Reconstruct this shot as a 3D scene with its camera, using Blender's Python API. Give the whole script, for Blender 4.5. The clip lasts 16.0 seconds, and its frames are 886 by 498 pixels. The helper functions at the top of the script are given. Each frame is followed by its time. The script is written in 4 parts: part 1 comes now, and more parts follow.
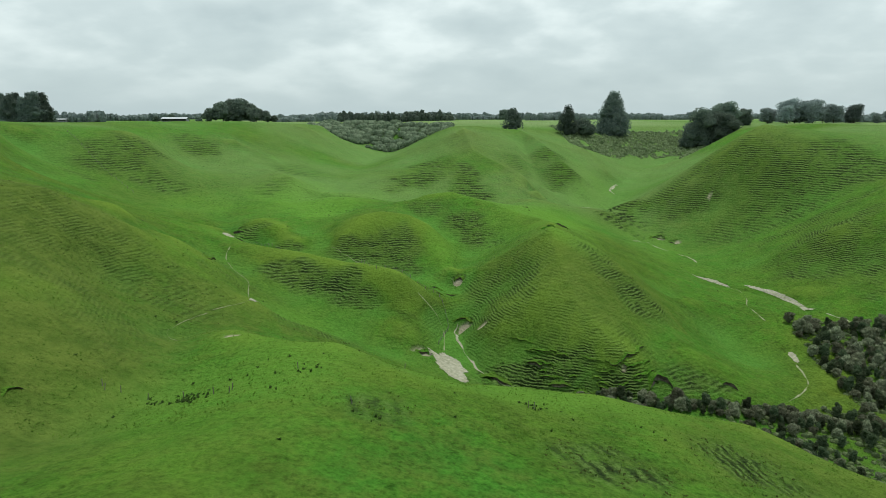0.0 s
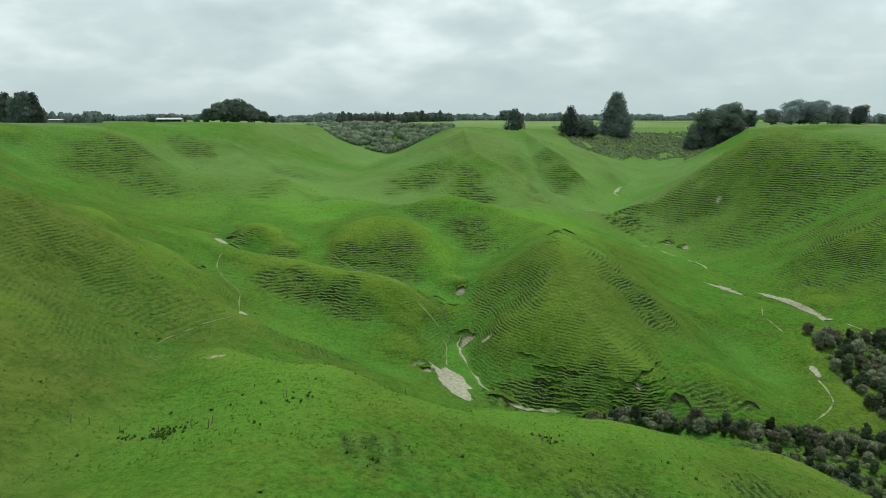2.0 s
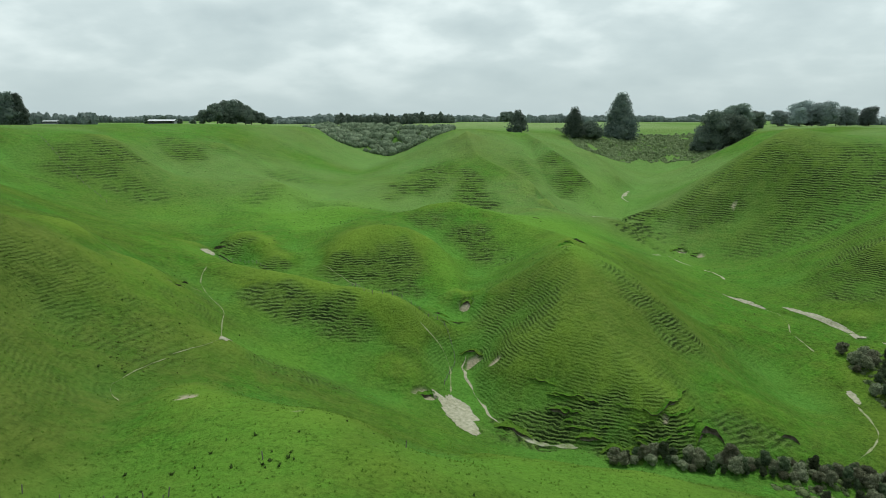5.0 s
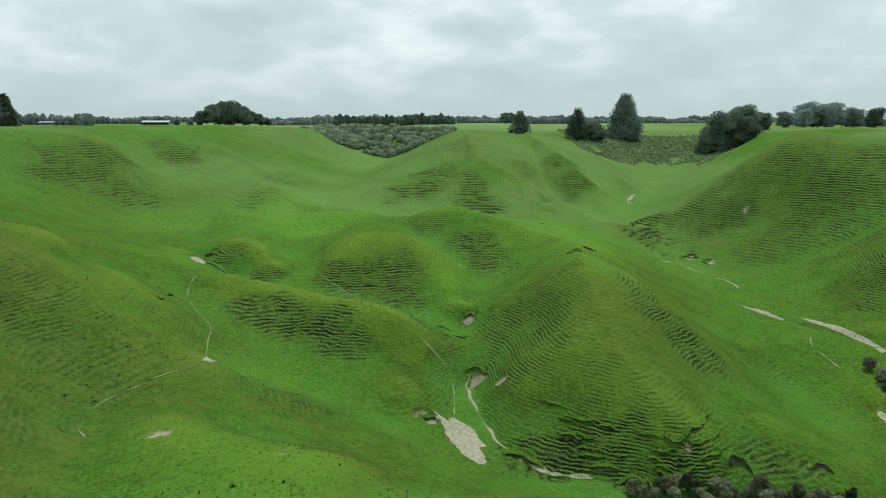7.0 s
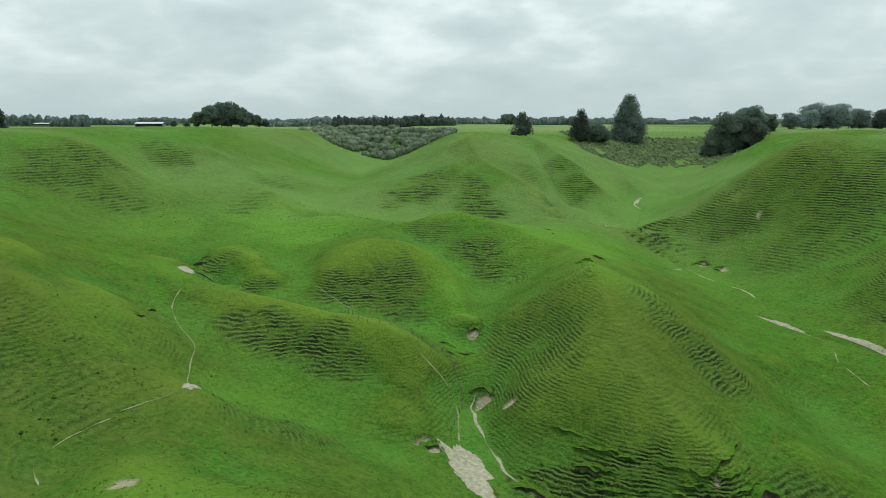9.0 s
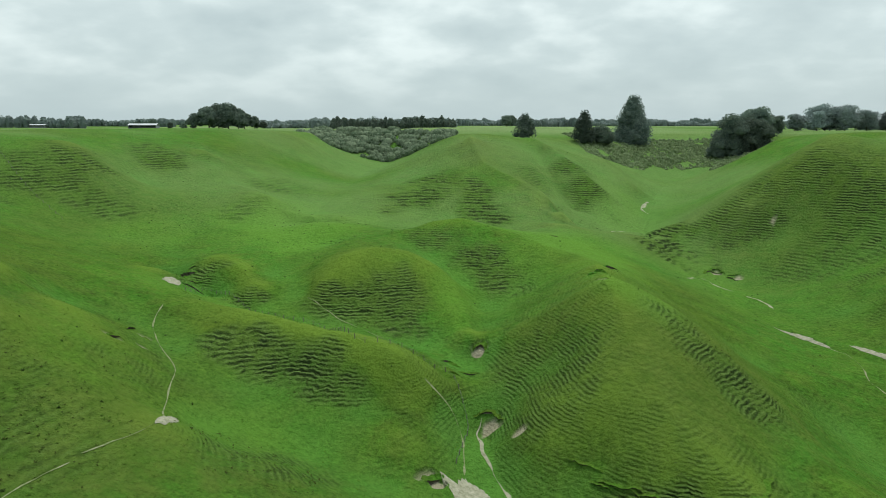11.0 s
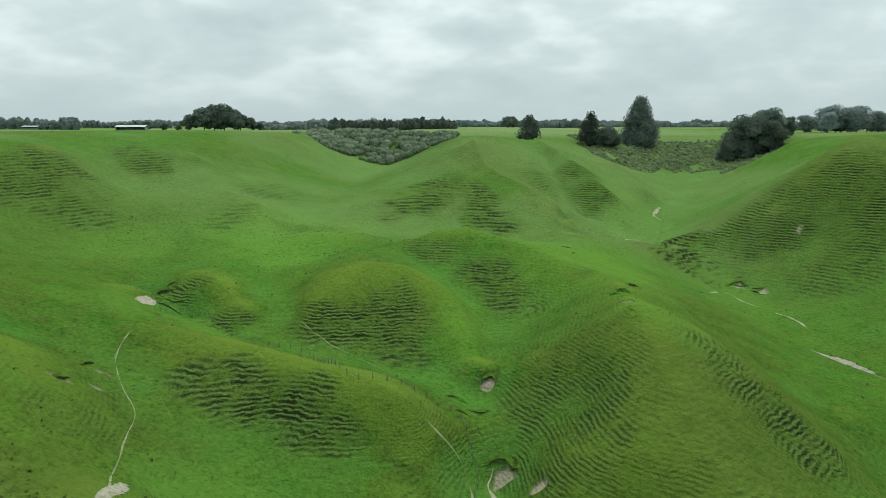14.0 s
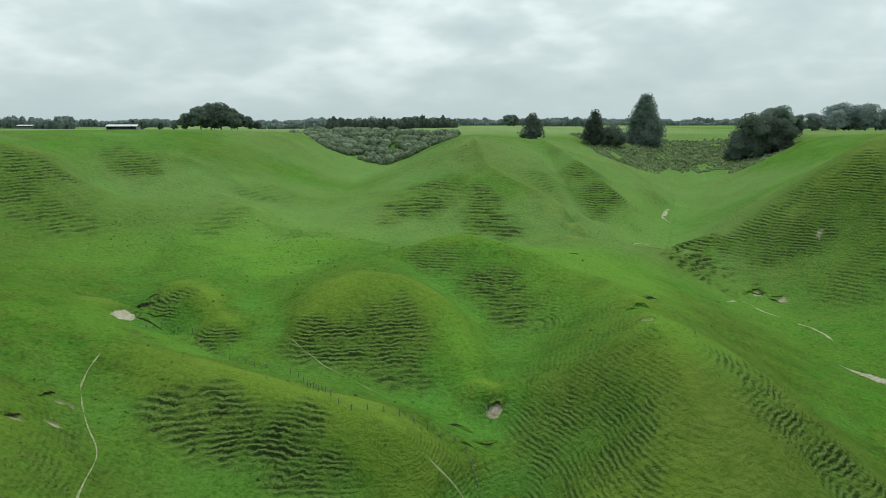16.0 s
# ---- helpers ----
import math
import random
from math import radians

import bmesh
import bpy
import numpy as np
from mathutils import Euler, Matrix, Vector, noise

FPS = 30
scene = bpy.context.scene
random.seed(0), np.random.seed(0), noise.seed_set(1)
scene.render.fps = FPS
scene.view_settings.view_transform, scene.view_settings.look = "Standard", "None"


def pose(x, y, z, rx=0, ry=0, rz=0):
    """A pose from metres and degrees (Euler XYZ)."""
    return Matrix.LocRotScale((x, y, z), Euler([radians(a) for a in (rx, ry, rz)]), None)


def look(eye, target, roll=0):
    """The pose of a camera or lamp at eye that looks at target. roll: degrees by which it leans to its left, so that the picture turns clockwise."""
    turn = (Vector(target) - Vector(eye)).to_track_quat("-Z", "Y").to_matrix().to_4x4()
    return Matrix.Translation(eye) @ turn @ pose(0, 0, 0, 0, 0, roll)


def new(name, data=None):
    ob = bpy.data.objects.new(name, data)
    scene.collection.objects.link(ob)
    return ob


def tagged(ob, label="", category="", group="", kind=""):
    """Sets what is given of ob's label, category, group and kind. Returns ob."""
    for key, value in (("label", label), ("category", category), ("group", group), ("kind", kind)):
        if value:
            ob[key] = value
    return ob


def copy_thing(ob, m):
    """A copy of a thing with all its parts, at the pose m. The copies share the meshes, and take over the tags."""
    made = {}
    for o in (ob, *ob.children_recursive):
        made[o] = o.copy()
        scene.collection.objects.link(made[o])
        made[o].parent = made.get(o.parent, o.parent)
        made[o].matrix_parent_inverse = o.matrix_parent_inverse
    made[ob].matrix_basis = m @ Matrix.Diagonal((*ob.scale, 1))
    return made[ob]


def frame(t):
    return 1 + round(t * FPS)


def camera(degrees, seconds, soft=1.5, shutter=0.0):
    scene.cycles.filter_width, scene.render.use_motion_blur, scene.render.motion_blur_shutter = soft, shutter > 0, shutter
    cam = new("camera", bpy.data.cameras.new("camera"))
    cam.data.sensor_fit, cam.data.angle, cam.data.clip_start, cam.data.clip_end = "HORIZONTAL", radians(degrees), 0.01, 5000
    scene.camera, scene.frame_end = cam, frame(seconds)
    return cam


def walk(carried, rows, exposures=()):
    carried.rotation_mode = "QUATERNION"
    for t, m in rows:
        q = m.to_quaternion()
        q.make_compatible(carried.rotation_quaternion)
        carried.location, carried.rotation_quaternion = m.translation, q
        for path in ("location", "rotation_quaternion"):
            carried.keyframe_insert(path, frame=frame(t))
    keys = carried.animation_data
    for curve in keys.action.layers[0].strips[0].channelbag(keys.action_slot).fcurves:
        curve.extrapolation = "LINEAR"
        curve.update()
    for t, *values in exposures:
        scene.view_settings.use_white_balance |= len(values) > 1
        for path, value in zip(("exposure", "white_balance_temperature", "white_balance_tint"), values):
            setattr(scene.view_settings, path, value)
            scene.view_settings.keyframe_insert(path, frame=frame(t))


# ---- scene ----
cam = camera(68.0, 16.0, soft=0.9)
PATH = [
    (0.0, pose(-0.00, -0.03, 70.01, 78.66, 0.05, -0.00)),
    (1.0, pose(-0.41, 5.15, 70.02, 78.70, 0.03, -0.02)),
    (2.0, pose(-0.78, 10.39, 70.07, 78.72, 0.01, -0.04)),
    (3.0, pose(-1.13, 15.71, 70.13, 78.72, 0.01, -0.05)),
    (4.0, pose(-1.47, 21.11, 70.21, 78.77, 0.00, -0.06)),
    (6.5, pose(-2.36, 35.08, 70.41, 78.90, -0.01, -0.09)),
    (8.0, pose(-2.94, 43.82, 70.52, 78.96, -0.02, -0.11)),
    (9.0, pose(-3.35, 49.80, 70.59, 79.02, -0.02, -0.13)),
    (11.5, pose(-4.37, 65.31, 70.74, 79.17, -0.04, -0.17)),
    (13.0, pose(-4.92, 74.99, 70.86, 79.24, -0.04, -0.18)),
    (14.5, pose(-5.36, 84.90, 71.03, 79.23, -0.01, -0.19)),
    (16.0, pose(-5.60, 95.03, 71.30, 79.10, 0.05, -0.18)),
]
walk(cam, PATH, exposures=[(0.0, 0.0)])

# ---- light: bright high cloud, the sun veiled, ahead and to the right ----
SUN_AZ, SUN_EL = radians(36), radians(69)      # from north (+y) towards east (+x)
world = bpy.data.worlds.new("overcast_sky")
scene.world = world
world.use_nodes = True
wt = world.node_tree
wn, wl = wt.nodes, wt.links
sky = wn.new("ShaderNodeTexSky")
sky.sky_type = "NISHITA"
sky.sun_disc = False
sky.sun_elevation, sky.sun_rotation = SUN_EL, SUN_AZ
sky.air_density, sky.dust_density = 1.0, 2.0
wcoord = wn.new("ShaderNodeTexCoord")
wsep = wn.new("ShaderNodeSeparateXYZ")
wl.new(wcoord.outputs["Generated"], wsep.inputs[0])


def wmath(op, a, b=None, clamp=False):
    n = wn.new("ShaderNodeMath")
    n.operation, n.use_clamp = op, clamp
    for i, v in enumerate((a, b)):
        if v is None:
            continue
        if isinstance(v, (int, float)):
            n.inputs[i].default_value = v
        else:
            wl.new(v, n.inputs[i])
    return n.outputs[0]


# the cloud deck: the direction laid on a flat sheet overhead
lift = wmath("ADD", wmath("MAXIMUM", wsep.outputs[2], 0.0), 0.33)
wcomb = wn.new("ShaderNodeCombineXYZ")
wl.new(wmath("DIVIDE", wsep.outputs[0], lift), wcomb.inputs[0])
wl.new(wmath("DIVIDE", wsep.outputs[1], lift), wcomb.inputs[1])


def cloud_noise(scale, detail, rough, shift):
    n = wn.new("ShaderNodeTexNoise")
    n.inputs["Scale"].default_value, n.inputs["Detail"].default_value, n.inputs["Roughness"].default_value = scale, detail, rough
    m = wn.new("ShaderNodeMapping")
    m.inputs["Location"].default_value = shift
    wl.new(wcomb.outputs[0], m.inputs[0])
    wl.new(m.outputs[0], n.inputs["Vector"])
    return n.outputs["Fac"]


big, small = cloud_noise(1.9, 3.0, 0.5, (3.1, 0.4, 0)), cloud_noise(5.5, 4.0, 0.5, (0.7, 5.2, 0))
deck = wmath("ADD", wmath("MULTIPLY", big, 0.68), wmath("MULTIPLY", small, 0.32))
ramp = wn.new("ShaderNodeValToRGB")
wl.new(deck, ramp.inputs[0])
ramp.color_ramp.elements[0].position, ramp.color_ramp.elements[0].color = 0.34, (0.475, 0.58, 0.59, 1)
ramp.color_ramp.elements[1].position, ramp.color_ramp.elements[1].color = 0.64, (0.84, 0.95, 0.935, 1)
mid = ramp.color_ramp.elements.new(0.5)
mid.color = (0.60, 0.71, 0.71, 1)
# near the horizon the deck thins out into an even grey
even = wmath("SUBTRACT", 1.0, wmath("DIVIDE", wsep.outputs[2], 0.16), clamp=True)
hmix = wn.new("ShaderNodeMix")
hmix.data_type = "RGBA"
wl.new(wmath("POWER", even, 1.5), hmix.inputs["Factor"])
wl.new(ramp.outputs[0], hmix.inputs["A"])
hmix.inputs["B"].default_value = (0.475, 0.585, 0.60, 1)
clouds, clear, both = wn.new("ShaderNodeBackground"), wn.new("ShaderNodeBackground"), wn.new("ShaderNodeMixShader")
clouds.inputs["Strength"].default_value = 1.1
clear.inputs["Strength"].default_value = 0.10
both.inputs[0].default_value = 0.92
wl.new(hmix.outputs["Result"], clouds.inputs[0])
wl.new(sky.outputs[0], clear.inputs[0])
wl.new(clear.outputs[0], both.inputs[1])
wl.new(clouds.outputs[0], both.inputs[2])
wl.new(both.outputs[0], wn["World Output"].inputs[0])

sun = new("sun", bpy.data.lights.new("sun", "SUN"))
sun.data.energy, sun.data.angle, sun.data.color = 2.55, radians(11), (1.0, 0.96, 0.88)
sun.matrix_world = look((math.sin(SUN_AZ) * math.cos(SUN_EL) * 500, math.cos(SUN_AZ) * math.cos(SUN_EL) * 500, math.sin(SUN_EL) * 500), (0, 0, 0))

# ---- materials ----
def material(name, rough=0.9):
    m = bpy.data.materials.new(name)
    m.use_nodes = True
    b = m.node_tree.nodes["Principled BSDF"]
    b.inputs["Roughness"].default_value = rough
    b.inputs["Specular IOR Level"].default_value = 0.25
    return m, m.node_tree.nodes, m.node_tree.links, b


def noise_tex(nodes, links, vector, scale, detail=4.0, rough=0.55):
    n = nodes.new("ShaderNodeTexNoise")
    n.inputs["Scale"].default_value, n.inputs["Detail"].default_value, n.inputs["Roughness"].default_value = scale, detail, rough
    links.new(vector, n.inputs["Vector"])
    return n.outputs["Fac"]


def ramp_of(nodes, links, fac, stops):
    r = nodes.new("ShaderNodeValToRGB")
    links.new(fac, r.inputs[0])
    e = r.color_ramp.elements
    e[0].position, e[0].color = stops[0][0], (*stops[0][1], 1)
    e[1].position, e[1].color = stops[-1][0], (*stops[-1][1], 1)
    for p, c in stops[1:-1]:
        e.new(p).color = (*c, 1)
    return r.outputs[0]


def mix(nodes, links, fac, a, b, kind="MIX"):
    n = nodes.new("ShaderNodeMix")
    n.data_type, n.blend_type = "RGBA", kind
    for key, v in (("Factor", fac), ("A", a), ("B", b)):
        if isinstance(v, (int, float)):
            n.inputs[key].default_value = v
        elif isinstance(v, tuple):
            n.inputs[key].default_value = (*v, 1)
        else:
            links.new(v, n.inputs[key])
    return n.outputs["Result"]


def calc(nodes, links, op, a, b=0.0, clamp=False):
    n = nodes.new("ShaderNodeMath")
    n.operation, n.use_clamp = op, clamp
    for i, v in enumerate((a, b)):
        if isinstance(v, (int, float)):
            n.inputs[i].default_value = v
        else:
            links.new(v, n.inputs[i])
    return n.outputs[0]


def bump(nodes, links, b, height, strength, distance):
    n = nodes.new("ShaderNodeBump")
    n.inputs["Strength"].default_value, n.inputs["Distance"].default_value = strength, distance
    links.new(height, n.inputs["Height"])
    links.new(n.outputs[0], b.inputs["Normal"])


def pasture():
    m, nodes, links, b = material("pasture", 1.0)
    b.inputs["Specular IOR Level"].default_value = 0.04
    pos = nodes.new("ShaderNodeNewGeometry").outputs["Position"]
    lush = noise_tex(nodes, links, pos, 0.022, 4, 0.6)
    clump = noise_tex(nodes, links, pos, 0.22, 5, 0.7)
    blade = noise_tex(nodes, links, pos, 1.3, 5, 0.75)
    speck = noise_tex(nodes, links, pos, 0.62, 3, 0.6)
    col = ramp_of(nodes, links, lush, [(0.30, (0.104, 0.162, 0.022)), (0.44, (0.090, 0.182, 0.023)), (0.56, (0.074, 0.200, 0.022)), (0.70, (0.062, 0.210, 0.024))])
    col = mix(nodes, links, ramp_of(nodes, links, clump, [(0.40, (0, 0, 0)), (0.62, (0.8, 0.8, 0.8))]), col, (0.096, 0.168, 0.027))
    dark = ramp_of(nodes, links, blade, [(0.34, (0.40, 0.46, 0.40)), (0.50, (0.92, 0.92, 0.92)), (0.66, (1.22, 1.18, 1.12))])
    col = mix(nodes, links, 0.75, col, dark, "MULTIPLY")
    rank = ramp_of(nodes, links, speck, [(0.33, (0.42, 0.52, 0.42)), (0.42, (1, 1, 1))])
    col = mix(nodes, links, 0.5, col, rank, "MULTIPLY")
    mottle = ramp_of(nodes, links, noise_tex(nodes, links, pos, 0.13, 4, 0.7), [(0.36, (0.74, 0.77, 0.74)), (0.50, (0.97, 0.97, 0.97)), (0.62, (1.12, 1.10, 1.06))])
    col = mix(nodes, links, 0.8, col, mottle, "MULTIPLY")
    attr = {}
    for key in ("steep", "level", "bare", "dry", "mown_haze", "rank", "sweet"):
        n = nodes.new("ShaderNodeAttribute")
        n.attribute_name = key
        attr[key] = n.outputs["Fac"]
    crest = calc(nodes, links, "MULTIPLY", attr["dry"], 0.8, True)
    col = mix(nodes, links, crest, col, mix(nodes, links, blade, (0.112, 0.192, 0.024), (0.168, 0.276, 0.038)))
    lush_low = calc(nodes, links, "MULTIPLY", attr["dry"], -0.75, True)
    col = mix(nodes, links, lush_low, col, mix(nodes, links, blade, (0.064, 0.172, 0.026), (0.110, 0.300, 0.048)))
    col = mix(nodes, links, calc(nodes, links, "MULTIPLY", attr["rank"], 0.8, True), col, mix(nodes, links, ramp_of(nodes, links, clump, [(0.38, (0, 0, 0)), (0.62, (1, 1, 1))]), (0.070, 0.112, 0.020), (0.124, 0.172, 0.034)))
    col = mix(nodes, links, calc(nodes, links, "MULTIPLY", attr["sweet"], 0.75, True), col, mix(nodes, links, blade, (0.084, 0.204, 0.022), (0.146, 0.326, 0.044)))
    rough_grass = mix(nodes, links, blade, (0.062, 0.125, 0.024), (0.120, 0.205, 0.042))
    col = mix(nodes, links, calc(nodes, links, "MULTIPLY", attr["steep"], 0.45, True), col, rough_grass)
    # sheep tracks: flat treads and steep, shaggy risers, ragged and broken along the contour
    ragged = noise_tex(nodes, links, pos, 0.70, 5, 0.72)
    v = calc(nodes, links, "ADD", attr["level"], calc(nodes, links, "MULTIPLY", ragged, 1.0))
    v = calc(nodes, links, "ADD", v, calc(nodes, links, "MULTIPLY", noise_tex(nodes, links, pos, 2.2, 3, 0.6), 0.8))
    v = calc(nodes, links, "ADD", v, calc(nodes, links, "MULTIPLY", noise_tex(nodes, links, pos, 0.17, 4, 0.6), 1.3))
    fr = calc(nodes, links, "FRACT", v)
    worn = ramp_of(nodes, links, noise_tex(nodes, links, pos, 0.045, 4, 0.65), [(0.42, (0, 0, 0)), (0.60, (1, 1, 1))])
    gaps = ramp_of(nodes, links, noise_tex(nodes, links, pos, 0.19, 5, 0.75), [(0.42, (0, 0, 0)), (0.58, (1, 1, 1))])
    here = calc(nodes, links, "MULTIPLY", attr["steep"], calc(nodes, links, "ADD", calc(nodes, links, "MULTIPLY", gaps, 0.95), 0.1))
    riser_shade = calc(nodes, links, "MULTIPLY", here, ramp_of(nodes, links, fr, [(0.46, (0, 0, 0)), (0.62, (1, 1, 1)), (0.80, (0.9, 0.9, 0.9)), (0.94, (0, 0, 0))]), True)
    tread_light = calc(nodes, links, "MULTIPLY", here, ramp_of(nodes, links, fr, [(0.02, (0, 0, 0)), (0.10, (1, 1, 1)), (0.22, (1, 1, 1)), (0.40, (0, 0, 0))]), True)
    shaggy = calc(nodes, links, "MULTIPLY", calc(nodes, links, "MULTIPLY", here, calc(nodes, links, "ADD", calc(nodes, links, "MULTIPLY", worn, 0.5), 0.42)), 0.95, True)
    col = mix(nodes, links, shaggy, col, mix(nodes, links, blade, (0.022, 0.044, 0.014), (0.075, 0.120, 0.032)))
    # shaggy grass on the risers, their thin shadow lines painted in dark
    col = mix(nodes, links, riser_shade, col, mix(nodes, links, blade, (0.012, 0.026, 0.009), (0.046, 0.078, 0.024)))
    # the lit lip of each step painted pale
    col = mix(nodes, links, calc(nodes, links, "MULTIPLY", tread_light, 0.7, True), col, (0.165, 0.275, 0.070))
    ledge = calc(nodes, links, "SUBTRACT", ramp_of(nodes, links, fr, [(0.48, (0, 0, 0)), (0.92, (1, 1, 1))]), fr)
    # pale paddock grass, with the haze of distance put into the same tint
    col = mix(nodes, links, calc(nodes, links, "MULTIPLY", attr["mown_haze"], 0.85), col, mix(nodes, links, clump, (0.150, 0.235, 0.085), (0.235, 0.320, 0.140)))
    clay = mix(nodes, links, clump, (0.24, 0.22, 0.14), (0.48, 0.45, 0.34))
    col = mix(nodes, links, attr["bare"], col, clay)
    tuft = ramp_of(nodes, links, noise_tex(nodes, links, pos, 0.9, 4, 0.75), [(0.36, (0.44, 0.50, 0.44)), (0.47, (0.90, 0.91, 0.90)), (0.60, (1.0, 1.0, 1.0))])
    drift = ramp_of(nodes, links, noise_tex(nodes, links, pos, 0.05, 4, 0.65), [(0.38, (0.15, 0.15, 0.15)), (0.60, (1, 1, 1))])
    shaggier = calc(nodes, links, "MULTIPLY", drift, calc(nodes, links, "SUBTRACT", 0.8, calc(nodes, links, "MULTIPLY", crest, 0.6), True))
    col = mix(nodes, links, calc(nodes, links, "SUBTRACT", shaggier, attr["bare"], True), col, tuft, "MULTIPLY")
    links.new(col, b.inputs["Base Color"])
    h = calc(nodes, links, "ADD", calc(nodes, links, "MULTIPLY", clump, 0.9), calc(nodes, links, "MULTIPLY", blade, 0.6))
    h = calc(nodes, links, "ADD", h, calc(nodes, links, "MULTIPLY", speck, 0.8))
    h = calc(nodes, links, "ADD", h, calc(nodes, links, "MULTIPLY", calc(nodes, links, "MULTIPLY", ledge, here), 0.85))
    bump(nodes, links, b, h, 1.0, 1.0)
    return m


def foliage(name, lo, hi, hue=0.0):
    """Leaves: every leaf a shade of its own."""
    m, nodes, links, b = material(name, 0.85)
    b.inputs["Specular IOR Level"].default_value = 0.12
    rnd = nodes.new("ShaderNodeNewGeometry").outputs["Random Per Island"]
    own = nodes.new("ShaderNodeObjectInfo").outputs["Random"]
    col = mix(nodes, links, rnd, lo, hi)
    shift = nodes.new("ShaderNodeHueSaturation")
    links.new(col, shift.inputs["Color"])
    links.new(calc(nodes, links, "ADD", calc(nodes, links, "MULTIPLY", own, 0.05), 0.475 + hue), shift.inputs["Hue"])
    links.new(calc(nodes, links, "ADD", calc(nodes, links, "MULTIPLY", own, 0.9), 0.55), shift.inputs["Value"])
    links.new(shift.outputs[0], b.inputs["Base Color"])
    glow_through = nodes.new("ShaderNodeBsdfTranslucent")
    links.new(shift.outputs[0], glow_through.inputs["Color"])
    leafy = nodes.new("ShaderNodeMixShader")
    leafy.inputs[0].default_value = 0.48
    links.new(b.outputs[0], leafy.inputs[1])
    links.new(glow_through.outputs[0], leafy.inputs[2])
    links.new(leafy.outputs[0], nodes["Material Output"].inputs[0])
    return m


def two_tone(name, lo, hi, scale, rough=0.9, relief=0.05):
    m, nodes, links, b = material(name, rough)
    pos = nodes.new("ShaderNodeNewGeometry").outputs["Position"]
    n = noise_tex(nodes, links, pos, scale, 6, 0.65)
    links.new(ramp_of(nodes, links, n, [(0.32, lo), (0.68, hi)]), b.inputs["Base Color"])
    bump(nodes, links, b, n, 0.6, relief)
    return m


PASTURE = pasture()
CLAY = two_tone("pale_clay", (0.18, 0.19, 0.115), (0.37, 0.365, 0.285), 1.1)
TRACK = two_tone("trodden_soil", (0.10, 0.17, 0.035), (0.29, 0.295, 0.19), 1.4)
WASH = two_tone("washed_clay", (0.13, 0.19, 0.05), (0.40, 0.39, 0.31), 0.8)
BARK = two_tone("bark", (0.045, 0.035, 0.026), (0.12, 0.10, 0.08), 2.0)
SOIL = two_tone("eroded_soil", (0.034, 0.028, 0.019), (0.165, 0.145, 0.108), 1.3, 0.95, 0.2)
WOOD = two_tone("weathered_wood", (0.10, 0.09, 0.075), (0.20, 0.185, 0.16), 6.0)
WIRE = two_tone("galvanised_wire", (0.10, 0.105, 0.10), (0.18, 0.185, 0.18), 9.0, 0.5)
IRON = two_tone("roofing_iron", (0.40, 0.44, 0.46), (0.54, 0.58, 0.60), 0.5, 0.45)
BOARDS = two_tone("barn_boards", (0.16, 0.18, 0.19), (0.26, 0.28, 0.29), 1.2)
# rim and plateau trees: greens lifted grey-blue, distance haze put into the colour
PINE = foliage("pine_needles", (0.105, 0.150, 0.128), (0.170, 0.220, 0.182))
BROAD = foliage("broadleaf", (0.108, 0.152, 0.126), (0.178, 0.232, 0.176))
# the furthest trees: gum grey-green, paled more with painted haze
HAZY_GUM = foliage("hazy_gum_leaves", (0.19, 0.245, 0.235), (0.27, 0.33, 0.31))
SCRUB = foliage("scrub_leaves", (0.105, 0.132, 0.075), (0.325, 0.350, 0.235))
THICKET = foliage("thicket_leaves", (0.100, 0.150, 0.088), (0.300, 0.360, 0.245))
HEATH = foliage("heath_leaves", (0.160, 0.235, 0.105), (0.300, 0.370, 0.200))
UNDER = foliage("undergrowth_leaves", (0.075, 0.115, 0.045), (0.190, 0.240, 0.110))
BUSH = foliage("dark_bush_leaves", (0.045, 0.072, 0.038), (0.135, 0.175, 0.095))
RUSH = foliage("rush_blades", (0.036, 0.085, 0.020), (0.080, 0.150, 0.034))
RANK = foliage("rank_grass", (0.055, 0.100, 0.022), (0.110, 0.165, 0.036))
TUSSOCK = foliage("tussock_blades", (0.070, 0.160, 0.020), (0.140, 0.250, 0.034))

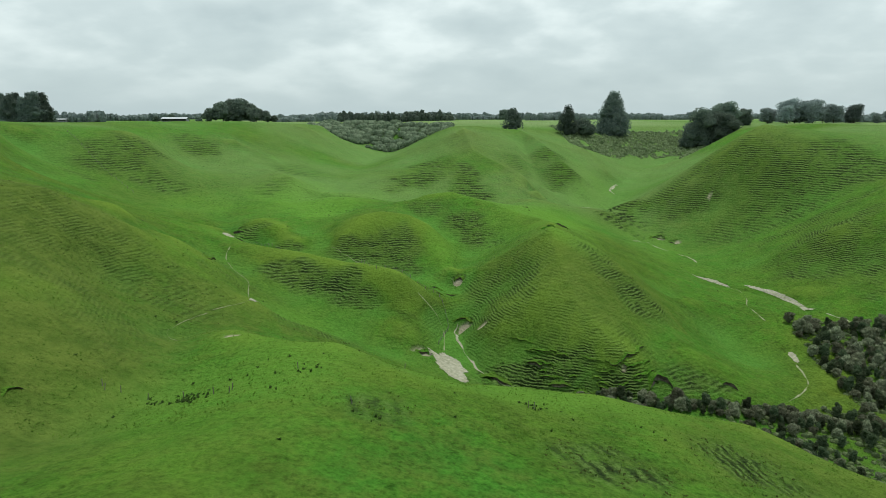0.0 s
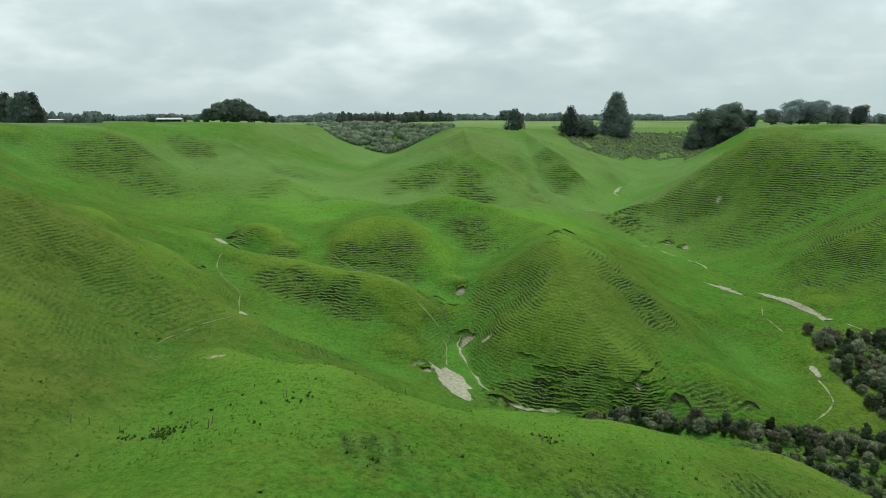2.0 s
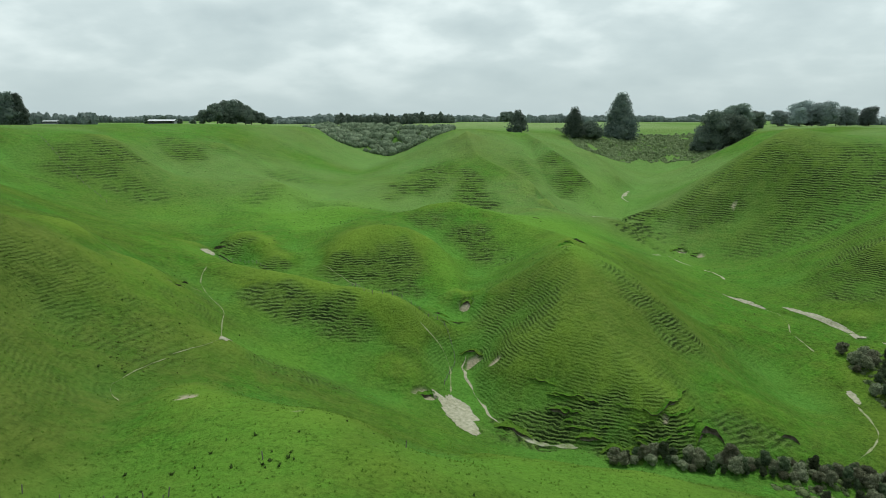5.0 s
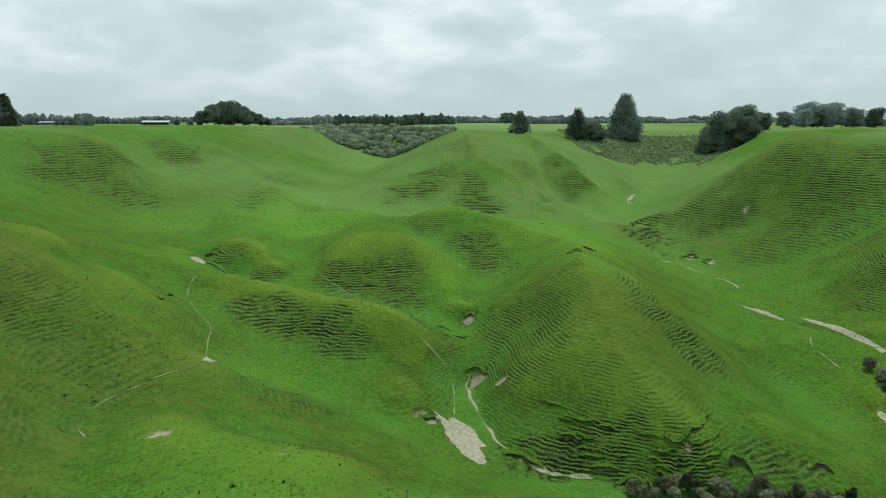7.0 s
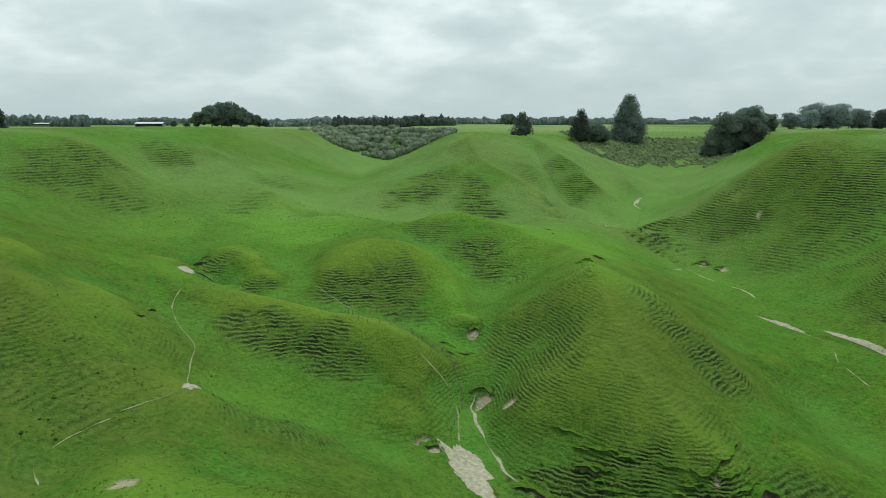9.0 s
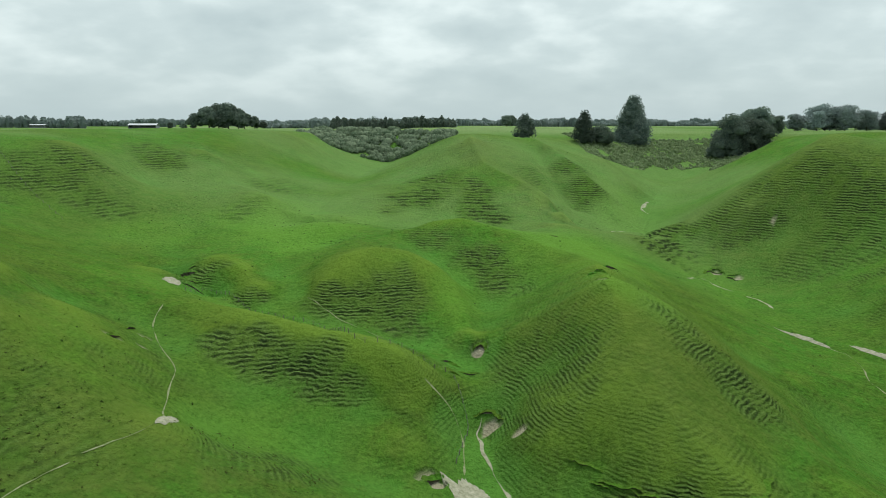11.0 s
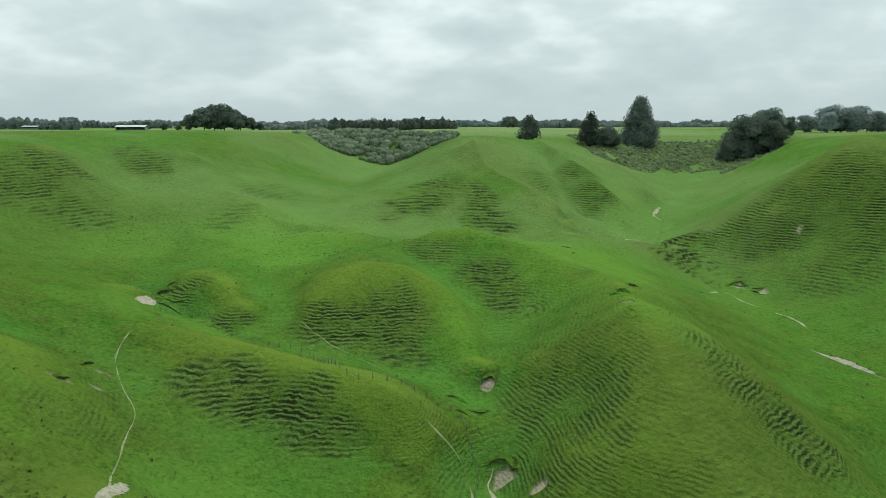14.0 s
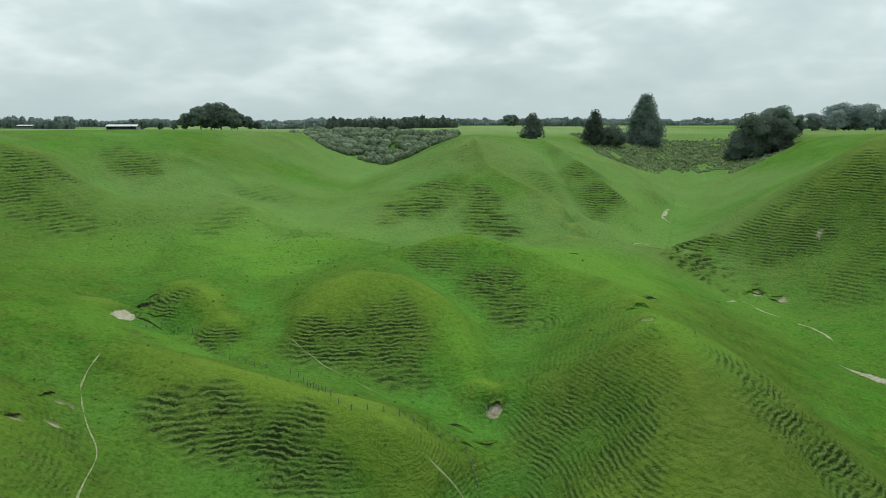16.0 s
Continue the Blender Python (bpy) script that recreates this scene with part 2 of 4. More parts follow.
# ---- the lie of the land: ridges, spurs, hollows and creeks, each a short line of x, y and height ----
LANDFORMS = {
    "main_creek": [(-90.4, 266, 20), (-73.4, 252, 19.2), (-57.4, 238, 19.4), (-41.1, 225, 19.7), (-26.5, 215, 20), (-14.1, 209, 19.6), (-4.7, 204, 15.6), (-0.4, 199, 12.7), (4.6, 193, 5.2), (7.2, 175.5, 4.2), (11.1, 165.4, 3.6), (19.2, 156.5, 1.8), (50, 150, 0.8), (67, 151, 1.3), (87, 150, -1.4), (109, 166, -0.6), (150, 140, -4), (210, 90, -8)],
    "east_creek": [(200, 600, 29.1), (175, 565, 28.2), (143, 505, 26.8), (118, 444, 21.3), (100, 400, 13.4), (90, 354, 20), (97, 318, 11.1), (105, 258, 5.9), (127, 221, 5.5), (112, 195, 3.4), (109, 172, 0.4)],
    "upper_gully": [(-52, 650, 36), (-59.4, 540, 36.1), (-60.5, 430, 33.7), (-62.8, 375, 31.1), (-68.1, 333, 29.9), (-77.5, 310, 31), (-88.5, 290, 29.6), (-92, 280, 27.2)],
    "west_gully": [(-196, 305, 57), (-166, 298, 47.3), (-140, 284, 37.2), (-114, 266, 31.8), (-100, 268, 27.9)],
    "knoll_gully": [(-13.3, 286, 29.6), (-5.7, 275, 26.3), (1.7, 262, 22.6), (6.2, 246, 19.5), (6, 231, 17.5), (4.4, 221, 16.6)],
    "back_hollow": [(-61, 345, 25.2), (-24.3, 345, 26.2), (27.5, 340, 26.5), (50.3, 352, 28.1), (55, 380, 18.4), (82, 372, 20.5)],
    "east_knoll_foot": [(10.6, 246, 18.8), (20.6, 258, 20.7)],
    "spur_hollow": [(-72, 205, 27.3), (-56, 184, 23.6), (-46, 170, 18.9), (-29.1, 173, 11.6), (-14.7, 169, 7.9)],
    "pyramid_east_hollow": [(57.1, 262, 23.8), (69.9, 240, 17), (78.4, 222, 9.3)],
    "west_fold": [(-165, 352, 62.1), (-150, 332, 52.7), (-132, 315, 36.5), (-118, 298, 31.1)],
    "track_hollow": [(-95, 190, 45.4), (-78, 185, 37.5), (-66, 181, 31.4), (-55, 179, 24.1)],
    "near_hollow": [(-60, 60, 33.7), (-50, 80, 29.5), (-45, 97, 27.6), (-49, 113, 28.5), (-55, 128, 25.9)],
    "wet_mouth": [(-94, 271, 26.2), (-90, 258, 27.2), (-86, 248, 27.8), (-82, 240, 27.5)],
    "left_spur": [(-74.1, 230, 27), (-63.6, 219, 26.9), (-53.1, 214, 26.4), (-44.1, 210, 25.9), (-36.1, 206, 25.1), (-26.1, 201, 24.7), (-17.8, 196, 23.5), (-11.1, 192.5, 21.8), (-5.9, 190, 11.6)],
    "left_spur_face": [(-60, 198, 23.5), (-45, 195, 21), (-43.6, 188.5, 18), (-33, 194, 18.6), (-28, 185, 14.6), (-17.5, 187.5, 15.2), (-11.7, 178, 11.5)],
    "track_spur": [(-94, 155, 52.9), (-80, 150, 40.9), (-69, 157, 34.9), (-58, 156, 29.6), (-46, 156, 25.1), (-39.7, 158, 19.6), (-32.7, 159, 16.9), (-21.9, 157, 12.4), (-12.3, 153, 10.1), (-3.1, 148, 8.2)],
    "track_spur_low": [(-21, 111, 30.6), (-39, 119, 29.6), (-44, 128, 27.4), (-32, 135, 20.9)],
    "west_knoll": [(-39.3, 245, 24.8), (-32.8, 256, 30.6), (-24.9, 262, 31.8), (-14.6, 263, 30.3), (-5.7, 257, 27.4), (1.1, 246, 22.3), (2.8, 233, 19.4), (3.3, 221, 17.8)],
    "west_knoll_west": [(-28.5, 280, 30.9), (-36.9, 292, 30.1), (-45, 298, 27)],
    "west_knoll_face": [(-38, 236, 20.5), (-31.6, 233, 18.6), (-24, 243, 24.3), (-20, 232, 18.2), (-10, 240, 22), (-6.4, 224, 14.6)],
    "east_knoll": [(-17.2, 297, 31.5), (-7.5, 302, 33.8), (3.4, 303, 34.8), (12, 297, 32.9), (20.2, 292, 31.4), (30.4, 281, 28.9), (38.7, 274, 27.2)],
    "east_knoll_face": [(5.6, 277, 26.6), (12.4, 264, 22.8), (19.5, 261, 21.3)],
    "knoll_saddle": [(-55, 325, 31.7), (-36, 308, 31.6), (-15, 310, 29.4), (-48, 352, 29.5)],
    "pyramid_ridge": [(41.6, 262, 27.5), (40.8, 245, 29.4), (37.3, 225, 30.4), (33.8, 219, 29.9), (28.1, 217, 27.7), (21.2, 216, 23.6), (14.4, 216, 19.6), (8.4, 217, 15.4), (4.6, 217, 11.9)],
    "pyramid_west_face": [(27.6, 201, 25), (20.8, 199.5, 18.6), (13.4, 198, 13.2), (9.3, 196, 9.3)],
    "pyramid_nose": [(35, 213, 32.6), (34.8, 201, 29.6), (34.7, 190, 25.8), (35.5, 180, 21.8), (37, 170, 17.2), (41, 162, 13), (46.6, 157, 8.8)],
    "pyramid_front": [(13, 180, 11), (20.6, 180.5, 17.2), (28.2, 177.5, 20.2)],
    "pyramid_foot": [(13.9, 171, 7), (22, 169, 9.5), (29, 167, 12.5)],
    "pyramid_apron": [(21, 161.5, 4.6), (30.3, 159, 6.6), (40.2, 156.8, 7.6)],
    "pyramid_brow": [(13.5, 190, 12.8), (20.7, 190, 18.4), (27, 189, 23)],
    "pyramid_shoulder": [(41.6, 226, 29), (47.5, 218, 27.6), (55.8, 205, 22.6), (60, 197, 18), (63, 190, 14.2), (64.4, 178, 9.2), (67.8, 167, 6.4)],
    "pyramid_east": [(44.5, 187, 23), (53, 187, 17.4), (50.2, 177, 15.8), (57, 176, 12), (56, 167, 9)],
    "pyramid_toe": [(83, 218, 8.9), (88.2, 200, 1.1), (91.1, 185, -1.9)],
    "knob_crest": [(-17.8, 540, 52.2), (-4, 530, 59.1), (7.1, 520, 62.7), (29.1, 520, 62.8), (58, 571, 59.4), (99.9, 600, 52.4)],
    "knob_spur": [(14.7, 480, 58), (19, 443, 44.7), (27.4, 425, 40.1), (45, 398, 33.5), (54.1, 375, 26.5)],
    "knob_west": [(-5.6, 480, 50.2), (11, 403, 35.7), (-15.6, 415, 35.2), (-32.2, 400, 33.9)],
    "knob_foot": [(-30, 385, 31), (-6.2, 365, 24.2), (18.2, 355, 23.7)],
    "knob_second_spur": [(57.8, 540, 56.7), (66.3, 500, 53.8), (75, 464, 44.2), (85.1, 440, 32), (90, 415, 18.4)],
    "knob_east_spur": [(101.6, 580, 48.6), (112.6, 530, 42.9), (113, 498, 36.7), (117.6, 470, 28.9)],
    "knob_dip": [(60, 500, 53), (60, 458, 45), (70, 420, 27)],
    "bowl_rim": [(-125, 600, 62), (-116, 640, 61.5), (-106.9, 650, 51.7), (-81, 662, 41.3), (-53.4, 668, 36.5), (-30, 655, 42.7), (-10.2, 640, 52.9)],
    "bowl_back": [(-126.2, 715, 62.4), (-90.5, 745, 63.2), (-59.5, 750, 63.2), (-8.2, 700, 62.4)],
    "scrub_slope": [(120, 640, 56.1), (170, 666, 51.1), (225, 650, 42.4), (262, 640, 44.1)],
    "east_hill_spur": [(90.9, 384, 16.7), (104.9, 372, 21.4), (117.7, 362, 24.9), (132, 352, 32.4), (149.9, 358, 47.6), (163, 360, 56.8), (179.7, 375, 64.9)],
    "east_hill_flank": [(104.5, 352, 15.2), (125, 332, 14.5), (138, 340, 23.1), (145, 318, 15.7), (166.6, 316, 23.8), (180.9, 318, 34.4)],
    "east_hill_brow": [(178, 338, 50), (196.1, 335, 50.5), (212.1, 320, 47.1)],
    "east_hill_foot": [(112, 322, 7.6), (121.1, 305, 7.1), (134.7, 288, 10.3)],
    "east_rim": [(223.4, 520, 53.7), (240.5, 540, 60.5), (256.3, 500, 63.9), (270.3, 480, 65), (311.7, 470, 64.2), (300, 690, 61), (400, 480, 63)],
    "south_east_spur": [(131, 272, 7.8), (142.8, 264, 15.6), (156.6, 258, 25.2), (173.7, 258, 30.7), (215, 262, 48.3)],
    "south_east_face": [(145.3, 247, 12.8), (157.9, 240, 16.3), (185, 225, 28.1)],
    "valley_flat": [(131, 228, 8.6), (136, 212, 6.4), (140, 200, 2.9), (114.6, 165, -3.4)],
    "near_spur": [(-25, 50, 36.1), (-22, 80, 33.8), (-22, 100, 31.5), (-20, 112, 30.5), (-14, 122, 23.7)],
    "near_brow": [(-8, 96, 31.1), (5, 91, 28.1), (23, 93, 23.8), (34, 92, 22.5), (60, 85, 13.9), (90, 70, 6)],
    "near_edge": [(-2.7, 120, 17.6), (5.2, 124, 16.9), (16, 120, 17.6), (28.6, 117, 17.8), (43.5, 113, 15.6), (57.2, 113, 13.3), (63.2, 110, 11.2), (69.4, 103, 9.8), (72.7, 98, 9.8)],
    "near_bank": [(20, 132, 8.2), (45, 130, 8), (62, 126, 3.9), (76, 120, -1.6), (90, 112, -2.4), (104, 102, 0.1)],
    "near_front": [(0, 70, 30.7), (25, 60, 27), (60, 50, 20)],
    "west_slope": [(-57, 95, 33.3), (-73, 117, 40.2), (-76, 145, 34.9), (-80, 165, 43), (-86, 195, 35.7), (-92, 226, 34)],
    "west_brow": [(-95, 110, 49.3), (-94, 157, 52.4), (-106, 180, 49.5), (-118, 215, 44.7), (-140, 250, 43.7), (-170, 270, 48.5)],
    "back_slope": [(-140, 368, 42), (-133, 423, 55.2), (-112, 437, 43.2)],
    "tuft_spur": [(-143.6, 440, 58.8), (-110, 395, 38.8), (-81, 355, 37.3), (-74, 345, 33.2), (-61.8, 350, 29.9)],
    "west_rim": [(-130, 60, 62), (-150, 180, 62.5), (-199.3, 300, 63.4), (-202.3, 330, 66.6), (-214.4, 400, 66.2), (-203, 450, 66.9), (-155.8, 480, 65.4), (-115.5, 560, 62.6)],
    "west_table": [(-330, 300, 64), (-300, 400, 65), (-270, 470, 65.3), (-212, 530, 65.4), (-170, 590, 64), (-200, 680, 63)],
    "scar_mound": [(-85.6, 270, 25.2), (-76.1, 268, 27.8), (-66.1, 259, 26.9), (-57.4, 247, 23.6)],
    "mound_hollow": [(-57.7, 262, 24.2), (-49.7, 254, 23.6), (-43.4, 245, 22.1)],
}

CREEKS = ("main_creek", "east_creek")


# crests and hollows that are sharper than the even lie of the land: name, rise or fall, half width
CRISP = [("pyramid_ridge", 2.0, 5), ("pyramid_nose", 1.4, 6), ("pyramid_shoulder", 1.6, 6), ("pyramid_east_hollow", -1.4, 5), ("left_spur", 1.0, 5), ("west_knoll", 1.6, 5),
         ("east_knoll", 1.7, 6), ("knoll_gully", -1.8, 6), ("knob_spur", 5.0, 7), ("knob_second_spur", 4.6, 7), ("knob_east_spur", 3.0, 9), ("scar_mound", 1.2, 6),
         ("knob_dip", -4.4, 7), ("knob_west", 1.6, 12), ("tuft_spur", 2.2, 8), ("south_east_spur", 2.0, 8), ("back_hollow", -1.8, 9), ("west_gully", -1.6, 8), ("upper_gully", -1.2, 10),
         ("spur_hollow", -0.9, 8), ("track_spur", 0.8, 7), ("near_hollow", -0.8, 7), ("near_edge", 0.9, 8), ("east_hill_spur", 1.6, 9)]


def smooth(a, b, v):
    t = np.clip((v - a) / (b - a), 0, 1)
    return t * t * (3 - 2 * t)


def lattice(ix, iy, seed):
    h = (ix * 374761393 + iy * 668265263 + seed * 974634541) & 0xFFFFFFFF
    h = ((h ^ (h >> 13)) * 1274126177) & 0xFFFFFFFF
    return ((h ^ (h >> 16)) & 0xFFFF) / 65535.0


def value_noise(x, y, size, seed=0, octaves=3):
    """Smooth noise between -1 and 1 with features of about that size."""
    out, amp, total = np.zeros(np.shape(x)), 1.0, 0.0
    for k in range(octaves):
        u, v = np.asarray(x) / size * 2 ** k, np.asarray(y) / size * 2 ** k
        iu, iv = np.floor(u).astype(np.int64), np.floor(v).astype(np.int64)
        fu, fv = u - iu, v - iv
        fu, fv = fu * fu * (3 - 2 * fu), fv * fv * (3 - 2 * fv)
        a, b = lattice(iu, iv, seed + k), lattice(iu + 1, iv, seed + k)
        c, d = lattice(iu, iv + 1, seed + k), lattice(iu + 1, iv + 1, seed + k)
        out += amp * ((a + (b - a) * fu) * (1 - fv) + (c + (d - c) * fu) * fv)
        total += amp
        amp *= 0.5
    return out / total * 2 - 1


def line_distance(x, y, pts):
    """The distance in plan from each place to a bent line."""
    best = np.full(np.shape(x), 1e9)
    for (x0, y0), (x1, y1) in zip(pts, pts[1:]):
        dx, dy = x1 - x0, y1 - y0
        s = np.clip(((x - x0) * dx + (y - y0) * dy) / (dx * dx + dy * dy), 0, 1)
        best = np.minimum(best, np.hypot(x - x0 - s * dx, y - y0 - s * dy))
    return best


def plateau(x, y):
    return 62.0 + 1.8 * value_noise(x, y, 420, 5, 2)


def land_weights():
    pts = []
    for line in LANDFORMS.values():
        for a, b in zip(line, line[1:]):
            n = max(1, round(math.dist(a[:2], b[:2]) / 16))
            pts += [tuple(a[i] + (b[i] - a[i]) * k / n for i in range(3)) for k in range(n)]
        pts.append(line[-1])
    # the table land all round
    for k in range(26):
        a = 2 * math.pi * k / 26
        x, y = 60 + 560 * math.cos(a), 380 + 640 * math.sin(a)
        pts.append((x, y, float(plateau(np.array([x]), np.array([y]))[0])))
    p = np.array(pts)
    d = np.sqrt(((p[:, None, :2] - p[None, :, :2]) ** 2).sum(-1) + ROUND ** 2)
    n = len(p)
    a = np.zeros((n + 1, n + 1))
    a[:n, :n] = d - EASE * np.eye(n)
    a[:n, n] = a[n, :n] = 1
    return p, np.linalg.solve(a, np.append(p[:, 2], 0))


ROUND, EASE = 2.5, 0.45
LAND, WEIGHT = land_weights()


def height(x, y, fine=True):
    """The ground's height over a grid (x from one meshgrid row, y from one column) or at loose places."""
    x, y = np.asarray(x, float), np.asarray(y, float)
    z = np.full(x.shape, WEIGHT[-1])
    grid = x.ndim == 2 and x[0, 0] == x[-1, 0]
    root = np.empty(x.shape)
    for (px, py, _), w in zip(LAND, WEIGHT):
        if grid:
            np.add((x[0] - px) ** 2 + ROUND ** 2, ((y[:, 0] - py) ** 2)[:, None], out=root)
        else:
            root = (x - px) ** 2 + (y - py) ** 2 + ROUND ** 2
        np.sqrt(root, out=root)
        root *= w
        z += root
    far = smooth(0.85, 1.0, np.hypot((x - 60) / 560, (y - 380) / 640))
    z = z * (1 - far) + plateau(x, y) * far
    if not fine:
        return z
    near = 1 - smooth(500, 900, np.abs(y - 250))
    z += near * (0.55 * value_noise(x, y, 26, 11, 2) + 0.16 * value_noise(x, y, 5.0, 17, 3))
    for name, amount, width in CRISP:
        line = [p[:2] for p in LANDFORMS[name]]
        lo, hi = np.min(line, axis=0) - 6 * width, np.max(line, axis=0) + 6 * width
        w = (x > lo[0]) & (x < hi[0]) & (y > lo[1]) & (y < hi[1])
        if w.any():
            d = line_distance(x[w], y[w], line)
            z[w] += amount * np.exp(-np.sqrt(d * d + 0.8) / width)
    for name in CREEKS:
        d = line_distance(x, y, [p[:2] for p in LANDFORMS[name]])
        z -= 0.8 * np.exp(-(d / 1.8) ** 2)
    return z


def spacing(core, grow, lo, hi, widest):
    """Coordinates from lo to hi: even steps within core = (start, end, step), growing outside it."""
    start, end, step = core
    mid = list(np.arange(start, end, step))
    up, s = [mid[-1]], step
    while up[-1] < hi:
        s = min(s * grow[1], widest)
        up.append(up[-1] + s)
    down, s = [start], step
    while down[-1] > lo:
        s = min(s * grow[0], widest)
        down.append(down[-1] - s)
    return np.array(down[:0:-1] + mid + up[1:])


def outwards(values, hi, grow):
    """Ever wider steps from the last value on, as far as hi."""
    out, step = list(values), values[-1] - values[-2]
    while out[-1] < hi:
        step = min(step * grow, 160)
        out.append(out[-1] + step)
    return np.array(out)


xs = spacing((-95, 105, 0.36), (1.025, 1.022), -330, 330, 4)
xs = -outwards(-outwards(xs, 3800, 1.1)[::-1], 3800, 1.1)[::-1]
ys = outwards(spacing((86, 266, 0.31), (1.06, 1.011), -500, 760, 3.2), 4300, 1.06)
gx, gy = np.meshgrid(xs, ys)
base = height(gx, gy)
dzy, dzx = np.gradient(base, ys, xs)
slope = np.hypot(dzx, dzy)
# how the land curves, over some metres: dry crests and lush hollows
cx, cy = np.arange(-240, 340, 4.0), np.arange(40, 720, 4.0)
low = height(*np.meshgrid(cx, cy), False)
curve = np.zeros(low.shape)
curve[2:-2, 2:-2] = low[2:-2, 2:-2] - (low[:-4, 2:-2] + low[4:, 2:-2] + low[2:-2, :-4] + low[2:-2, 4:]) / 4
rows_in = np.stack([np.interp(xs, cx, r, 0, 0) for r in curve])
at = np.clip((ys - cy[0]) / 4.0, 0, len(cy) - 1.001)
k0 = at.astype(int)
dry = np.clip(0.55 * np.exp(-(((gx + 82) / 34) ** 2 + ((gy - 128) / 60) ** 2)) + (rows_in[k0] * (1 - (at - k0))[:, None] + rows_in[k0 + 1] * (at - k0)[:, None]) / 1.2, -1, 1)
dry -= 0.55 * smooth(235, 330, gy) * (0.7 + 0.5 * value_noise(gx, gy, 45, 97, 3))      # brighter green grass further up the valley
# sheep tracks: narrow steps that wander along the contour on the steep faces and break off.
# each face: x, y, half widths along x and y, strength
FACES = [(-50, 199, 10, 6, 1), (-36, 195, 11, 5, 1), (-27, 189, 9, 4, 0.9), (-29, 237, 12, 11, 1), (-17, 240, 13, 12, 0.9), (-16, 231, 11, 7, 0.8), (-35, 241, 5, 6, 1), (-77, 259, 9, 9, 0.9),
         (-60, 243, 7, 4, 0.7), (9, 274, 11, 12, 1), (15, 261, 11, 12, 0.8), (-7, 291, 10, 10, 0.6), (-11, 410, 25, 35, 0.88), (12, 386, 18, 23, 1.1), (22, 363, 12, 16, 1.1), (78, 441, 15, 19, 0.88),
         (73, 462, 11, 16, 0.77), (47, 434, 9, 28, 0.44), (98, 359, 17, 32, 1.21), (137, 360, 26, 12, 0.77), (154, 352, 16, 16, 0.99), (138, 344, 28, 6, 0.66), (137, 317, 14, 12, 0.5), (-137, 317, 18, 10, 0.7),
         (-156, 332, 15, 13, 0.99), (-147, 402, 12, 17, 0.88), (-88, 346, 9, 29, 0.44), (-96, 414, 17, 23, 0.44), (-60, 172, 6, 6, 0.29), (27, 160, 19, 6, 1.2), (41, 154, 14, 4, 1.3), (68, 157, 12, 5, 0.8),
         (-69, 148, 16.8, 15.6, 0.25), (-78, 156, 12, 8.4, 0.21), (-60, 141, 13.2, 7.2, 0.29), (-36, 160, 13, 11, 0.5), (-77, 150, 18, 10.8, 0.29), (-59, 145, 12, 12, 0.29), (-93, 145, 14.4, 22.8, 0.21), (22, 77, 9, 9, 0.95),
         (45, 90, 9, 10, 0.95), (-8, 81, 5, 6, 0.5), (190, 323, 36, 26, 1), (153, 251, 23, 26, 0.9), (159, 306, 24, 24, 0.6), (-165, 321, 22, 24, 0.8), (-158, 334, 16, 14, 0.99), (-151, 406, 15, 21, 0.66),
         (-139, 315, 18, 12, 0.6), (15, 205, 9, 11, 0.58), (22, 198, 9, 14, 0.54), (14, 192, 7, 11, 0.5), (23, 184, 7, 10, 0.43), (25, 209, 8, 7, 0.5), (52, 196, 9, 10, 0.77), (57, 190, 9, 10, 0.94),
         (48, 202, 8, 9, 0.51)]
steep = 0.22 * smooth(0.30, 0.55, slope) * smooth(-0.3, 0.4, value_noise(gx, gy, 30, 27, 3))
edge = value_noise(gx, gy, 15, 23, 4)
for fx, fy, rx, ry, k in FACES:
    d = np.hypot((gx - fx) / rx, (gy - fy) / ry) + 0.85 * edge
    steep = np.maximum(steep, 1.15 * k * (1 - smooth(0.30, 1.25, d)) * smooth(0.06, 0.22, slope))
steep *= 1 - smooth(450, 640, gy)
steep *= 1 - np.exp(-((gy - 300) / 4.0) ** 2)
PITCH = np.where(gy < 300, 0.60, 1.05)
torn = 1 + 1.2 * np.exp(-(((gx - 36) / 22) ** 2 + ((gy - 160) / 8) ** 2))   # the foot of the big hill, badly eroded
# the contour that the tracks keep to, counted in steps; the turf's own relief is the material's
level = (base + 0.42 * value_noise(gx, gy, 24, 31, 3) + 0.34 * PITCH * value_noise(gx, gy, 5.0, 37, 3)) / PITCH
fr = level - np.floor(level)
round_step = np.sin(2 * math.pi * (fr - 0.22)) * 0.16 * PITCH
broken = smooth(-0.15, 0.45, value_noise(gx * 0.6, gy, 5.0, 39, 3))
hummocks = value_noise(gx, gy, 1.25, 43, 2)
gz = base + 0.8 * torn * steep * broken * round_step + (0.06 + 0.30 * steep * (gy < 300)) * hummocks
# slips: bare scoops where the turf has broken away: x, y, radius, depth
SLIPS = [(6.4, 193.9, 3.0, 0.7), (5.6, 218.7, 2.2, 1.3), (-5.6, 172.3, 2.4, 1.0), (45.2, 155.5, 0.8, 0.6),
         (110.3, 328.2, 2.0, 1.0), (117.4, 323.3, 1.8, 0.9), (-73.7, 234.1, 3.6, 1.8), (37.7, 239.5, 1.6, 0.7), (36.5, 222.0, 1.6, 0.7), (139.9, 344.1, 1.3, 0.7), (-66.7, 181.9, 1.8, 0.8),
         (-68.2, 196.6, 1.7, 0.7), (-63.7, 186.7, 1.2, 0.5), (-40.6, 120.1, 1.7, 0.3), (-22.0, 112.2, 1.0, 0.35), (11.4, 183.9, 1.4, 0.7)]
bare = np.zeros(gx.shape)
wob = 0.45 * value_noise(gx, gy, 2.2, 53, 2)
